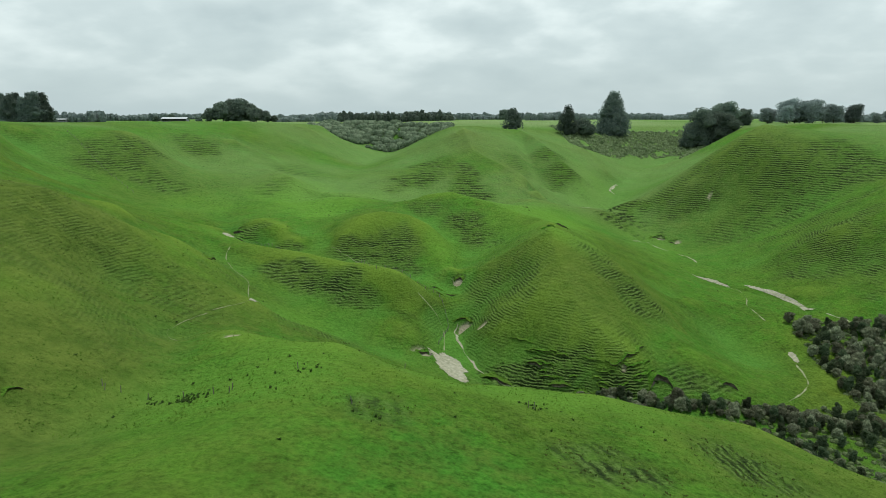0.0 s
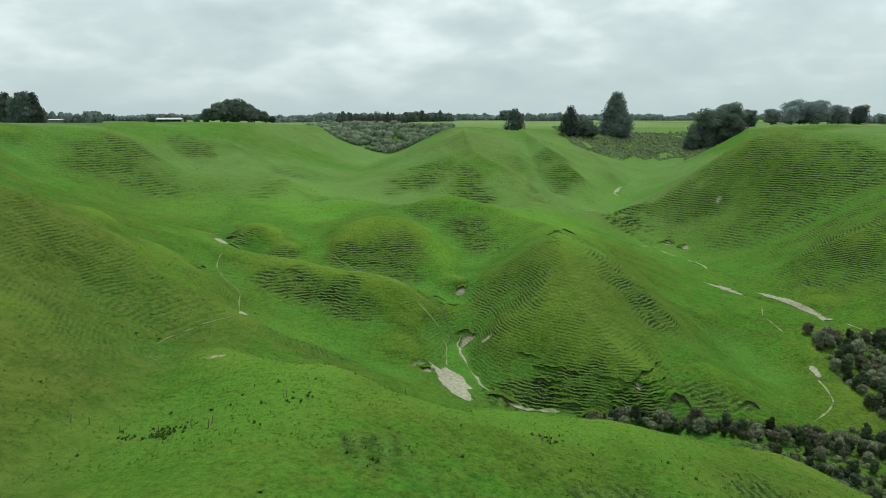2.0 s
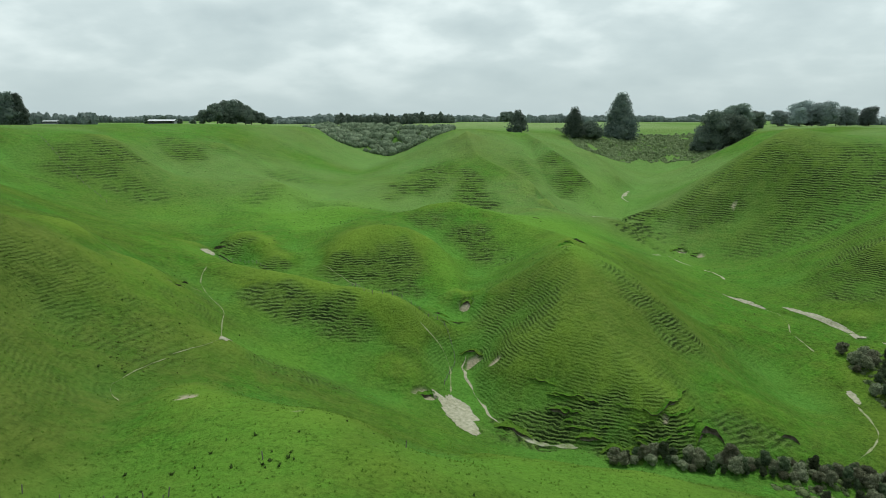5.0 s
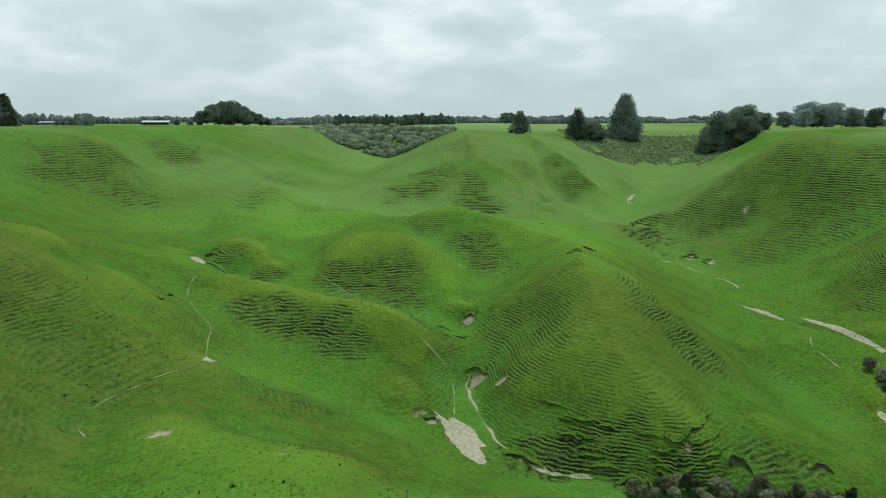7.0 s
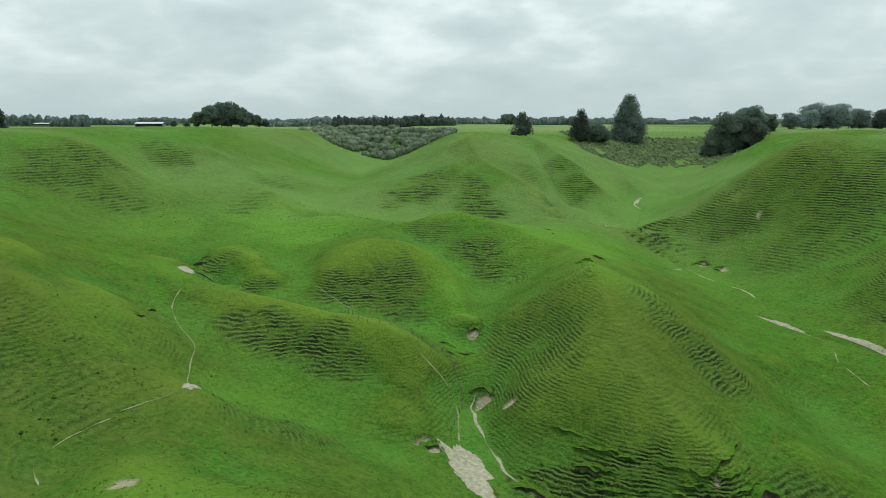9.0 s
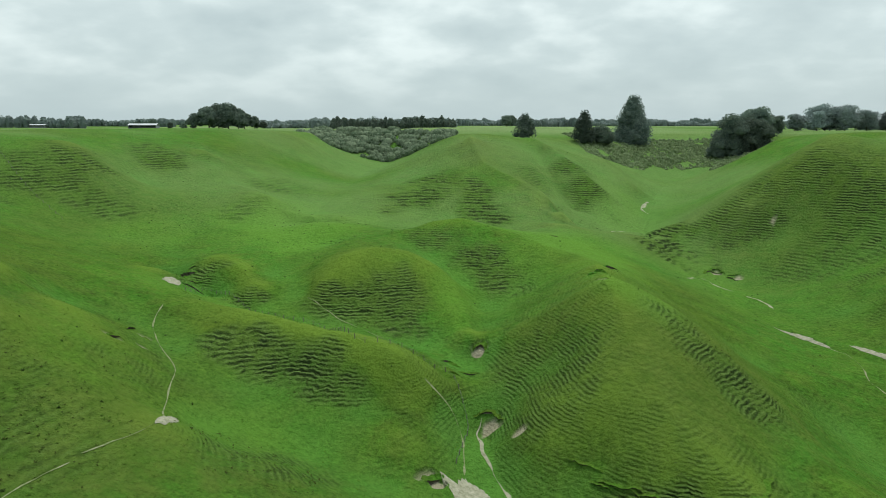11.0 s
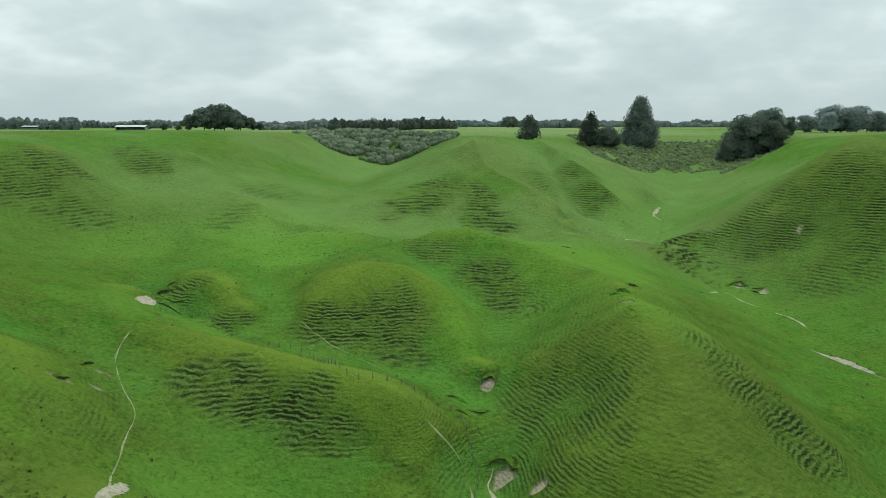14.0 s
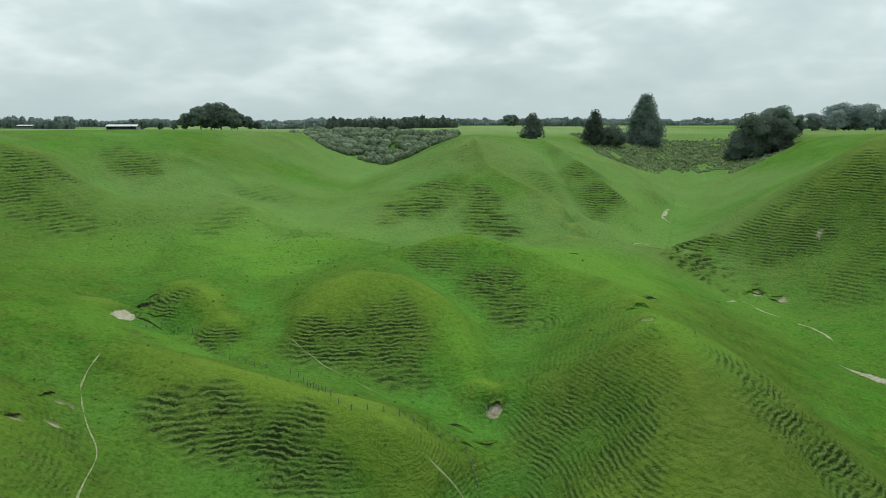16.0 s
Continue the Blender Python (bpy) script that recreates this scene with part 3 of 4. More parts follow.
for sx, sy, sr, depth in SLIPS:
    d = np.hypot((gx - sx) / 1.25, gy - sy) / sr + wob
    scoop = 1 - smooth(0.62, 1.0, d)
    gz -= depth * scoop
    bare = np.maximum(bare, (1 - smooth(0.45, 0.95, d)) * smooth(-0.55, 0.1, value_noise(gx, gy, 1.4, 57, 2) + 0.5 - 0.5 * d))


def sheet(name, x, y, z):
    """A mesh over a grid of places."""
    me = bpy.data.meshes.new(name)
    rows, cols = x.shape
    i = np.arange(rows * cols, dtype=np.int32).reshape(rows, cols)
    quads = np.stack([i[:-1, :-1], i[:-1, 1:], i[1:, 1:], i[1:, :-1]], -1).reshape(-1)
    nq = len(quads) // 4
    me.vertices.add(rows * cols)
    me.vertices.foreach_set("co", np.stack([x, y, z], -1).astype(np.float32).reshape(-1))
    me.loops.add(4 * nq)
    me.loops.foreach_set("vertex_index", quads)
    me.polygons.add(nq)
    me.polygons.foreach_set("loop_start", np.arange(0, 4 * nq, 4, dtype=np.int32))
    me.polygons.foreach_set("use_smooth", np.ones(nq, dtype=bool))
    me.update(calc_edges=True)
    return me


# darker olive grass on some slopes; short sweet grass in the hollows and on trodden crests: x, y, half widths, strength
OLIVE_GROUND = [(-88, 140, 34, 50, 1.0), (-62, 92, 28, 44, 0.95), (-58, 140, 22, 26, 0.6), (40, 186, 15, 26, 0.7), (60, 200, 18, 30, 0.5), (140, 345, 60, 46, 0.6), (-135, 330, 40, 60, 0.45), (60, 90, 30, 30, 0.5), (-20, 240, 14, 12, 0.4), (20, 208, 16, 12, 0.5), (-30, 150, 20, 10, 0.4)]
SWEET_GROUND = [(-62, 325, 38, 64, 1.0), (42, 300, 36, 46, 1.0), (-30, 98, 22, 34, 0.7), (12, 108, 30, 16, 0.8), (44, 214, 12, 14, 0.7), (-70, 235, 20, 14, 0.6), (100, 330, 16, 60, 0.5), (95, 420, 22, 60, 0.8), (0, 240, 8, 30, 0.7), (-40, 170, 14, 14, 0.6), (-110, 300, 20, 24, 0.5)]
blur = value_noise(gx, gy, 18, 61, 4)


def ground_patches(rows):
    out = np.zeros(gx.shape)
    for px, py, rx, ry, k in rows:
        out = np.maximum(out, k * (1 - smooth(0.35, 1.15, np.hypot((gx - px) / rx, (gy - py) / ry) + 0.45 * blur)))
    return out


olive_ground, sweet_ground = ground_patches(OLIVE_GROUND), ground_patches(SWEET_GROUND)
# the paddocks of the table land: some cut pale, and distance haze painted in
mown_haze = smooth(520, 760, np.hypot(gx * 0.9, gy)) * smooth(57, 61.5, base) * smooth(-0.5, 0.4, value_noise(gx, gy * 0.4, 160, 91, 2))
# haze painted into the colour: paler grass on the further hills
mown_haze = np.maximum(mown_haze, 0.42 * smooth(250, 400, gy) * smooth(-0.6, 0.3, value_noise(gx, gy, 60, 93, 3)))
ground_mesh = sheet("ground", gx, gy, gz)
for key, values in (("steep", np.clip(steep * torn, 0, 1.6)), ("level", level), ("bare", bare), ("dry", dry), ("mown_haze", mown_haze * (1 - np.clip(steep, 0, 1))), ("rank", olive_ground), ("sweet", sweet_ground)):
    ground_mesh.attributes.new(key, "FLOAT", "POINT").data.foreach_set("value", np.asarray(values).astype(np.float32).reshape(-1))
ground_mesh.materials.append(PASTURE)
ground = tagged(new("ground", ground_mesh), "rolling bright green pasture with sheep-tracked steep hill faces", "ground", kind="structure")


def on_ground(x, y):
    """The built ground's height at one place."""
    i = min(max(int(np.searchsorted(xs, x)) - 1, 0), len(xs) - 2)
    j = min(max(int(np.searchsorted(ys, y)) - 1, 0), len(ys) - 2)
    s, t = (x - xs[i]) / (xs[i + 1] - xs[i]), (y - ys[j]) / (ys[j + 1] - ys[j])
    return float((gz[j, i] * (1 - s) + gz[j, i + 1] * s) * (1 - t) + (gz[j + 1, i] * (1 - s) + gz[j + 1, i + 1] * s) * t)

# ---- helpers for the things ----
def part(name, mesh, mat, parent=None, label=""):
    if isinstance(mesh, bmesh.types.BMesh):
        me = bpy.data.meshes.new(name)
        mesh.to_mesh(me)
        mesh.free()
        mesh = me
    if not mesh.materials:
        mesh.materials.append(mat)
    ob = new(name, mesh)
    ob.parent = parent
    return tagged(ob, label)


def leaf_mesh(name, blobs, count, size, seed, squash=0.8, core=0.80, shell=(0.78, 1.2)):
    """A crown: small leaf clumps on the outside of a heap of round masses (x, y, z, radius), over a dark inner mass."""
    rng = np.random.default_rng(seed)
    b = np.array(blobs, float)
    pick = rng.choice(len(b), count, p=b[:, 3] ** 2 / (b[:, 3] ** 2).sum())
    n = rng.normal(size=(count, 3))
    n /= np.linalg.norm(n, axis=1)[:, None]
    n[:, 2] = np.where(n[:, 2] < -0.35, -n[:, 2], n[:, 2])
    r = b[pick, 3] * rng.uniform(*shell, count)
    c = b[pick, :3] + n * r[:, None] * np.array([1, 1, squash])
    keep = np.ones(count, bool)
    for bx, by, bz, br in b:
        keep &= np.hypot(np.hypot(c[:, 0] - bx, c[:, 1] - by), (c[:, 2] - bz) / squash) > 0.72 * br
    c, n = c[keep], n[keep]
    k = len(c)
    tilt = n + rng.normal(size=(k, 3)) * 0.55
    tilt /= np.linalg.norm(tilt, axis=1)[:, None]
    side = np.cross(tilt, rng.normal(size=(k, 3)))
    side /= np.linalg.norm(side, axis=1)[:, None] + 1e-9
    other = np.cross(tilt, side)
    s = size * rng.uniform(0.55, 1.35, k)[:, None]
    corners = [c + side * s, c + other * s * 0.8 + tilt * s * 0.35, c - side * s * 0.9, c - other * s * 0.7 + tilt * s * 0.2]
    verts = np.stack(corners, 1).reshape(-1, 3)
    faces = np.arange(4 * k).reshape(k, 4)
    vs, fs = verts.tolist(), faces.tolist()
    for bx, by, bz, br in blobs:
        bm = bmesh.new()
        bmesh.ops.create_icosphere(bm, subdivisions=2, radius=br * core)
        off = len(vs)
        for v in bm.verts:
            w = 1 + 0.22 * noise.noise(v.co / br * 2.3 + Vector((bx, by, bz)))
            vs.append((bx + v.co.x * w, by + v.co.y * w, bz + v.co.z * w * squash))
        fs += [[off + v.index for v in f.verts] for f in bm.faces]
        bm.free()
    me = bpy.data.meshes.new(name)
    me.from_pydata(vs, [], fs)
    return me


def limb(bm, a, b, r0, r1, sides=7):
    a, b = Vector(a), Vector(b)
    q = (b - a).to_track_quat("Z", "Y").to_matrix()
    rings = [[bm.verts.new(p + q @ Vector((math.cos(t) * r, math.sin(t) * r, 0))) for t in (2 * math.pi * k / sides for k in range(sides))] for p, r in ((a, r0), (b, r1))]
    for k in range(sides):
        bm.faces.new((rings[0][k], rings[0][(k + 1) % sides], rings[1][(k + 1) % sides], rings[1][k]))
    bm.faces.new(rings[0][::-1])
    bm.faces.new(rings[1])


def trunk_mesh(blobs, base_r, seed):
    """A tapered trunk with limbs that reach into the crown's masses."""
    bm = bmesh.new()
    rng = random.Random(seed)
    top = max(b[2] for b in blobs)
    bend = [(0, 0, -0.6)] + [(rng.uniform(-0.3, 0.3) * k, rng.uniform(-0.3, 0.3) * k, top * k / 4) for k in (1, 2, 3, 4)]
    for k in range(4):
        limb(bm, bend[k], bend[k + 1], base_r * (1 - 0.21 * k), base_r * (1 - 0.21 * (k + 1)))
    for bx, by, bz, br in blobs[:7]:
        s = Vector(bend[2]) * 0.8
        limb(bm, (s.x, s.y, min(s.z, bz * 0.7)), (bx, by, bz), base_r * 0.35, base_r * 0.10, 5)
    return bm


def make_tree(name, blobs, count, leaf, mat, base_r, seed, label, group, squash=0.8, core=0.8, shell=(0.78, 1.2)):
    root = tagged(new(name), label, "tree", group)
    part("trunk", trunk_mesh(blobs, base_r, seed), BARK, root)
    part("crown", leaf_mesh("crown", blobs, count, leaf, seed, squash, core, shell), mat, root)
    return root


def heap(seed, h, w, low, n, flat=1.0):
    """Round masses that together fill a broad crown of that height and width, from low upwards."""
    rng = random.Random(seed)
    out = [(0, 0, low + (h - low) * 0.42, w * 0.34), (0, 0, low + (h - low) * 0.68, w * 0.26)]
    for k in range(n):
        a, q = rng.uniform(0, 6.28), rng.random() ** 0.6
        z = low + (h - low) * rng.uniform(0.15, 0.85)
        reach = w * 0.36 * math.sqrt(max(0.1, 1 - (2 * (z - low) / (h - low) - 0.9) ** 2 * flat))
        out.append((math.cos(a) * reach * q, math.sin(a) * reach * q, z, w * rng.uniform(0.12, 0.2)))
    return out


def spire(seed, h, w, low, n):
    """Masses that taper upwards, for a conifer."""
    rng = random.Random(seed)
    out = [(0, 0, h * 0.93, w * 0.13)]
    for k in range(n):
        s = (k + 0.5) / n
        z = low + (h * 0.93 - low) * s
        reach = w * 0.34 * (1 - s) ** 0.45 * rng.uniform(0.6, 1.0)
        a = rng.uniform(0, 6.28)
        out.append((math.cos(a) * reach, math.sin(a) * reach, z, w * (0.085 + 0.12 * (1 - s)) * rng.uniform(0.8, 1.2)))
        if k % 2:
            out.append((0, 0, z, w * (0.09 + 0.26 * (1 - s) ** 0.6)))
    return out


def stand(proto, x, y, turn, size=1.0, sink=0.3):
    """A copy of a thing, set on the ground."""
    ob = copy_thing(proto, pose(x, y, on_ground(x, y) - sink, 0, 0, turn))
    ob.scale = (size, size, size * (0.92 + 0.16 * ((x * 7.3 + y * 3.1) % 1)))
    return ob


def place_first(proto, x, y, turn=0.0, sink=0.3):
    proto.matrix_basis = pose(x, y, on_ground(x, y) - sink, 0, 0, turn)
    return proto


# ---- trees on the table land ----
place_first(make_tree("pine_tree", spire(3, 43, 39, 1, 52), 13000, 0.8, PINE, 0.9, 3,
                      "tall dark green pine on the rim of the gully", "rim trees", core=0.65, shell=(0.72, 1.28)), 171, 672)
place_first(make_tree("conifer_tree", spire(8, 27, 24, 2, 24), 4000, 0.7, PINE, 0.6, 8,
                      "open-crowned dark conifer on the pasture rim", "rim trees", core=0.55, shell=(0.7, 1.35)), 117, 628)
place_first(make_tree("spreading_tree", heap(12, 17, 24, 0, 18), 4200, 0.7, BROAD, 0.6, 12,
                      "low spreading dark tree beside the conifers", "rim trees"), 134, 636)
place_first(make_tree("conifer_tree", spire(21, 18, 22, 1, 20), 3000, 0.55, PINE, 0.45, 21,
                      "ragged grey-green conifer on a grassy knob", "rim trees", core=0.55, shell=(0.7, 1.35)), 60, 574)
big_round = make_tree("broadleaf_tree", heap(31, 38, 40, -2, 40), 12000, 0.85, BROAD, 0.9, 31,
                      "dense round dark broadleaf tree above the scrubby slope", "round trees", core=0.7)
place_first(big_round, 248, 636, 0, 2.0)
stand(big_round, 262, 626, 250, 0.86, 2.0)
stand(big_round, 276, 660, 70, 0.84, 2.0)
stand(big_round, 236, 634, 190, 0.6, 2.0)
stand(big_round, 310, 690, 130, 0.5, 1.0)
stand(big_round, 342, 765, 20, 0.5)

left_pine = make_tree("pine_tree", spire(41, 18, 14, 0.0, 24), 3200, 0.5, PINE, 0.35, 41,
                      "dark pine in a dense shelterbelt on the plateau", "shelterbelt pines", core=0.65)
place_first(left_pine, -240, 403)
rng = random.Random(5)
for k in range(16):
    stand(left_pine, -243 - 4.6 * (k % 8) + rng.uniform(-1, 1), 400 + 7 * (k // 8) + rng.uniform(-1.5, 1.5), rng.uniform(0, 360), rng.uniform(0.8, 1.12))

gum = make_tree("gum_tree", heap(51, 28, 28, -2, 30, 0.8), 6500, 0.7, HAZY_GUM, 0.6, 51,
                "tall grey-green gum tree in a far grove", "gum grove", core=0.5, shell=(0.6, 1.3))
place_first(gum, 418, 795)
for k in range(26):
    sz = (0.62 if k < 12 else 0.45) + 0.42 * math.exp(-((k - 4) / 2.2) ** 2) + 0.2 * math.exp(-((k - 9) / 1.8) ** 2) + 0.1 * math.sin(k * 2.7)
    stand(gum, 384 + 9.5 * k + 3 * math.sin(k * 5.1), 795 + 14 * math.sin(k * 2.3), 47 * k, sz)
grove = make_tree("grove_tree", heap(61, 22, 23, 0, 18), 2800, 0.9, BROAD, 0.6, 61,
                  "rounded dark tree in a dense grove on the plateau", "plateau grove")
place_first(grove, -290, 935)
for k, (px, sz) in enumerate(((-17, 1.45), (17, 1.3), (-34, 1.05), (33, 1.05), (6, 1.6), (-8, 1.55), (45, 0.8), (56, 0.5), (-55, 0.45), (-70, 0.42), (-84, 0.6), (-110, 0.5))):
    stand(grove, -290 + px, 935 + 14 * math.sin(k * 1.7), 61 * k, sz)
for k, (x, y, sz) in enumerate(((140, 1540, 1.35), (152, 1552, 1.2))):
    stand(grove, x, y, 33 * k, sz)


def woods(name, spots, leaf, mat, seed, label, per=120, squash=1.0):
    """A wood or thicket too dense to count: spots of x, y, height, width."""
    rng = np.random.default_rng(seed)
    vs, fs = [], []
    for x, y, h, w in spots:
        z0 = on_ground(x, y) - 0.5
        n = per
        d = rng.normal(size=(n, 3))
        d /= np.linalg.norm(d, axis=1)[:, None]
        d[:, 2] = np.abs(d[:, 2]) * 0.95 - 0.1
        taper = rng.uniform(0.8, 1.1, n)
        c = np.stack([x + d[:, 0] * w * 0.5 * taper, y + d[:, 1] * w * 0.5 * taper, z0 + h * 0.35 + d[:, 2] * h * 0.62 * taper], -1)
        side = np.cross(d, rng.normal(size=(n, 3)))
        side /= np.linalg.norm(side, axis=1)[:, None]
        other = np.cross(d + rng.normal(size=(n, 3)) * 0.4, side)
        s = leaf * rng.uniform(0.6, 1.4, n)[:, None]
        off = len(vs)
        vs += np.stack([c + side * s, c + other * s, c - side * s, c - other * s], 1).reshape(-1, 3).tolist()
        fs += (off + np.arange(4 * n).reshape(n, 4)).tolist()
        off = len(vs)
        rings = ((0.0, 0.36), (0.35, 0.43), (0.65, 0.36), (0.85, 0.2))
        for zz, rr in rings:
            vs += [(x + math.cos(k * 1.047) * w * rr, y + math.sin(k * 1.047) * w * rr, z0 + h * zz) for k in range(6)]
        for q in range(3):
            fs += [[off + 6 * q + k, off + 6 * q + (k + 1) % 6, off + 6 * q + 6 + (k + 1) % 6, off + 6 * q + 6 + k] for k in range(6)]
        fs.append([off + 18 + k for k in range(6)])
    me = bpy.data.meshes.new(name)
    me.from_pydata(vs, [], fs)
    me.materials.append(mat)
    return tagged(new(name, me), label, "trees", kind="stuff")


# the thicket that fills the head of the gully, and the scrub on the slope below the pines
rng = random.Random(9)
spots = []
for k in range(900):
    x, y = rng.uniform(-132, 8), rng.uniform(656, 770)
    if on_ground(x, y) < 62.0 and y > 661:
        big = rng.random() ** 2
        spots.append((x, y, 3.5 + 4.5 * big, 5.0 + 6.5 * big))
woods("thicket", spots, 0.55, THICKET, 9, "dense grey-green thicket filling the head of the gully", 150)
rim = [(rng.uniform(-118, 12), rng.uniform(764, 800), rng.uniform(6, 10) + 7 * rng.random() ** 3, rng.uniform(5, 9)) for k in range(150)]
woods("hedgerow", rim, 0.9, BROAD, 10, "dark uneven hedgerow along the plateau edge", 70)
spots = []
for k in range(5200):
    x, y = rng.uniform(112, 285), rng.uniform(580, 705)
    if value_noise(np.array([x]), np.array([y]), 16, 71, 3)[0] > -0.42 and on_ground(x, y) > 34.5 + 3.5 * value_noise(np.array([x]), np.array([y]), 14, 73, 2)[0]:
        spots.append((x, y, rng.uniform(0.6, 1.7) + 2.6 * rng.random() ** 7, rng.uniform(1.6, 4.4)))
woods("hillside_scrub", spots, 0.5, HEATH, 12, "low patchy scrub on the slope below the pines", 22)

# shelterbelts and woods far out on the plain
far = []
for x0, x1, y0, h, gap in ((-1500, -560, 1500, 14, 7), (-760, -540, 1120, 17, 6), (-560, -250, 1750, 15, 7), (-260, 20, 1060, 12, 6), (-180, 10, 980, 17, 9), (-240, 330, 2050, 19, 7),
                           (200, 340, 1560, 21, 7), (330, 900, 2000, 16, 8), (620, 1100, 1250, 14, 7), (-1700, 1900, 3100, 22, 13), (-1700, 1900, 3800, 27, 16), (560, 1600, 960, 13, 7)):
    n = int((x1 - x0) / gap)
    for k in range(n):
        x = x0 + gap * k + rng.uniform(-4, 4)
        tall = 0.75 + 0.45 * float(value_noise(np.array([x]), np.array([y0]), 70, 77, 2)[0])
        far.append((x, y0 + 40 * math.sin(k * 0.13) + rng.uniform(-8, 8), 1.3 * h * max(0.3, tall + rng.uniform(-0.15, 0.25)), gap * rng.uniform(1.6, 3.0)))
woods("far_woods", far, 1.9, HAZY_GUM, 14, "grey-green shelterbelts and woods far across the plain", 44)

# ---- scrub along the creek ----
protos = []
for k in range(5):
    h, w = (3.6, 4.6, 2.6, 5.2, 4.4)[k], (4.0, 3.8, 3.4, 4.4, 3.0)[k]
    p = tagged(new("shrub"), "grey-green bushy shrub in the creek scrub", "shrub", "creek shrubs")
    blobs = heap(80 + k, h, w, 0.1, 13)
    part("stem", trunk_mesh(blobs, 0.14, k), BARK, p)
    part("foliage", leaf_mesh("foliage", blobs, 1700, 0.17, 80 + k, 0.95), (SCRUB, BUSH, SCRUB, SCRUB, BUSH)[k], p)
    protos.append(p)
rng = random.Random(17)
spots = [(113, 206), (121, 195), (88, 147), (57, 150), (43, 149.5)]
while len(spots) < 280:
    if len(spots) % 3:          # the broad patch on the valley floor
        x, y = rng.uniform(66, 150), rng.uniform(112, 203)
        if y < 158 and rng.random() < 0.62:
            continue
        if not (112 - 0.16 * (203 - y) if y > 152 else 66) < x < 0.70 * y + 6:
            continue
    else:                       # the band along the creek
        s = rng.random()
        x, y = 33 + 71 * s, 150.5 - 6 * s + rng.uniform(-2.5, 2) * (0.6 + s)
    if all(math.dist((x, y), q) > 1.75 for q in spots):
        spots.append((x, y))
for k, (x, y) in enumerate(spots):
    p = protos[k % 5]
    if k < 5:
        place_first(p, x, y, 30 * k, 0.15)
    else:
        stand(p, x, y, rng.uniform(0, 360), rng.uniform(0.6, 1.1) * (0.76 if y < 158 else 1.0), 0.15)


low = []
for k in range(2600):
    x, y = rng.uniform(60, 140), rng.uniform(100, 205)
    if (112 - 0.16 * (203 - y) if y > 152 else 62 + 0.5 * (130 - y) if y < 130 else 62) < x < 0.70 * y + 8 and value_noise(np.array([x]), np.array([y]), 9, 15, 2)[0] > -0.55:
        low.append((x, y, rng.uniform(0.7, 1.5), rng.uniform(0.9, 2.4)))
woods("undergrowth", low, 0.22, UNDER, 16, "low grey-green undergrowth between the creek shrubs", 30)


# ---- rushes and tussocks ----
def blades(name, spots, mat, seed, label, per=7):
    rng = np.random.default_rng(seed)
    vs, fs = [], []
    for x, y, h, w in spots:
        z = on_ground(x, y) - 0.04
        for k in range(per):
            a, lean = rng.uniform(0, 6.28), rng.uniform(0.2, 0.9)
            dx, dy = math.cos(a) * w, math.sin(a) * w
            b = 0.30 * w
            off = len(vs)
            vs += [(x - dy / w * b, y + dx / w * b, z), (x + dy / w * b, y - dx / w * b, z),
                   (x + dx * lean, y + dy * lean, z + h * rng.uniform(0.6, 1.1))]
            fs.append([off, off + 1, off + 2])
    me = bpy.data.meshes.new(name)
    me.from_pydata(vs, [], fs)
    me.materials.append(mat)
    return tagged(new(name, me), label, "grass", kind="stuff")


rng = random.Random(23)
spots = []
for cx, cy, rx, ry, n in ((-37, 90, 2.6, 2.6, 40), (-43, 91, 1.5, 1.5, 8), (14.5, 98, 3, 2, 14), (-21, 96, 3, 3, 10), (-9, 78, 4, 3, 5), (-30, 100, 26, 18, 90), (20, 85, 30, 20, 80), (-60, 300, 30, 45, 160),
                          (-55, 340, 30, 25, 120), (-110, 330, 20, 50, 90), (60, 385, 25, 20, 60), (0, 200, 60, 50, 160), (-70, 170, 25, 50, 120), (110, 290, 20, 60, 90), (10, 300, 60, 60, 140),
                          (-130, 380, 60, 60, 120), (55, 460, 60, 60, 80)):
    for k in range(n if rx < 6 else n // 3 if cy > 250 else n // 6):
        x, y = rng.gauss(cx, rx * 0.5), rng.gauss(cy, ry * 0.5)
        spots.append((x, y, rng.uniform(0.22, 0.5), rng.uniform(0.3, 0.7) * (1 + max(0, y - 200) / 400)))
blades("rushes", spots, RUSH, 23, "dark green clumps of rushes dotted over the pasture", 9)
spots = []
for k in range(14000):
    y = 78 + 190 * rng.random() ** 1.2
    x = rng.uniform(-0.62, 0.72) * (y + 30)
    spots.append((x, y, rng.uniform(0.12, 0.32), rng.uniform(0.22, 0.5)))
rank = []
for fx, fy, rx, ry, k in FACES:
    if fy < 310:
        for q in range(int(rx * ry * k * 1.3)):
            a, r = rng.uniform(0, 6.28), rng.random() ** 0.5
            rank.append((fx + math.cos(a) * r * rx, fy + math.sin(a) * r * ry, rng.uniform(0.10, 0.26), rng.uniform(0.3, 0.65)))
blades("rank_grass", rank, RANK, 31, "rough dark grass on the steep sheep-tracked faces", 4)
blades("tussocks", spots, TUSSOCK, 29, "scattered tufts of longer pasture grass", 4)


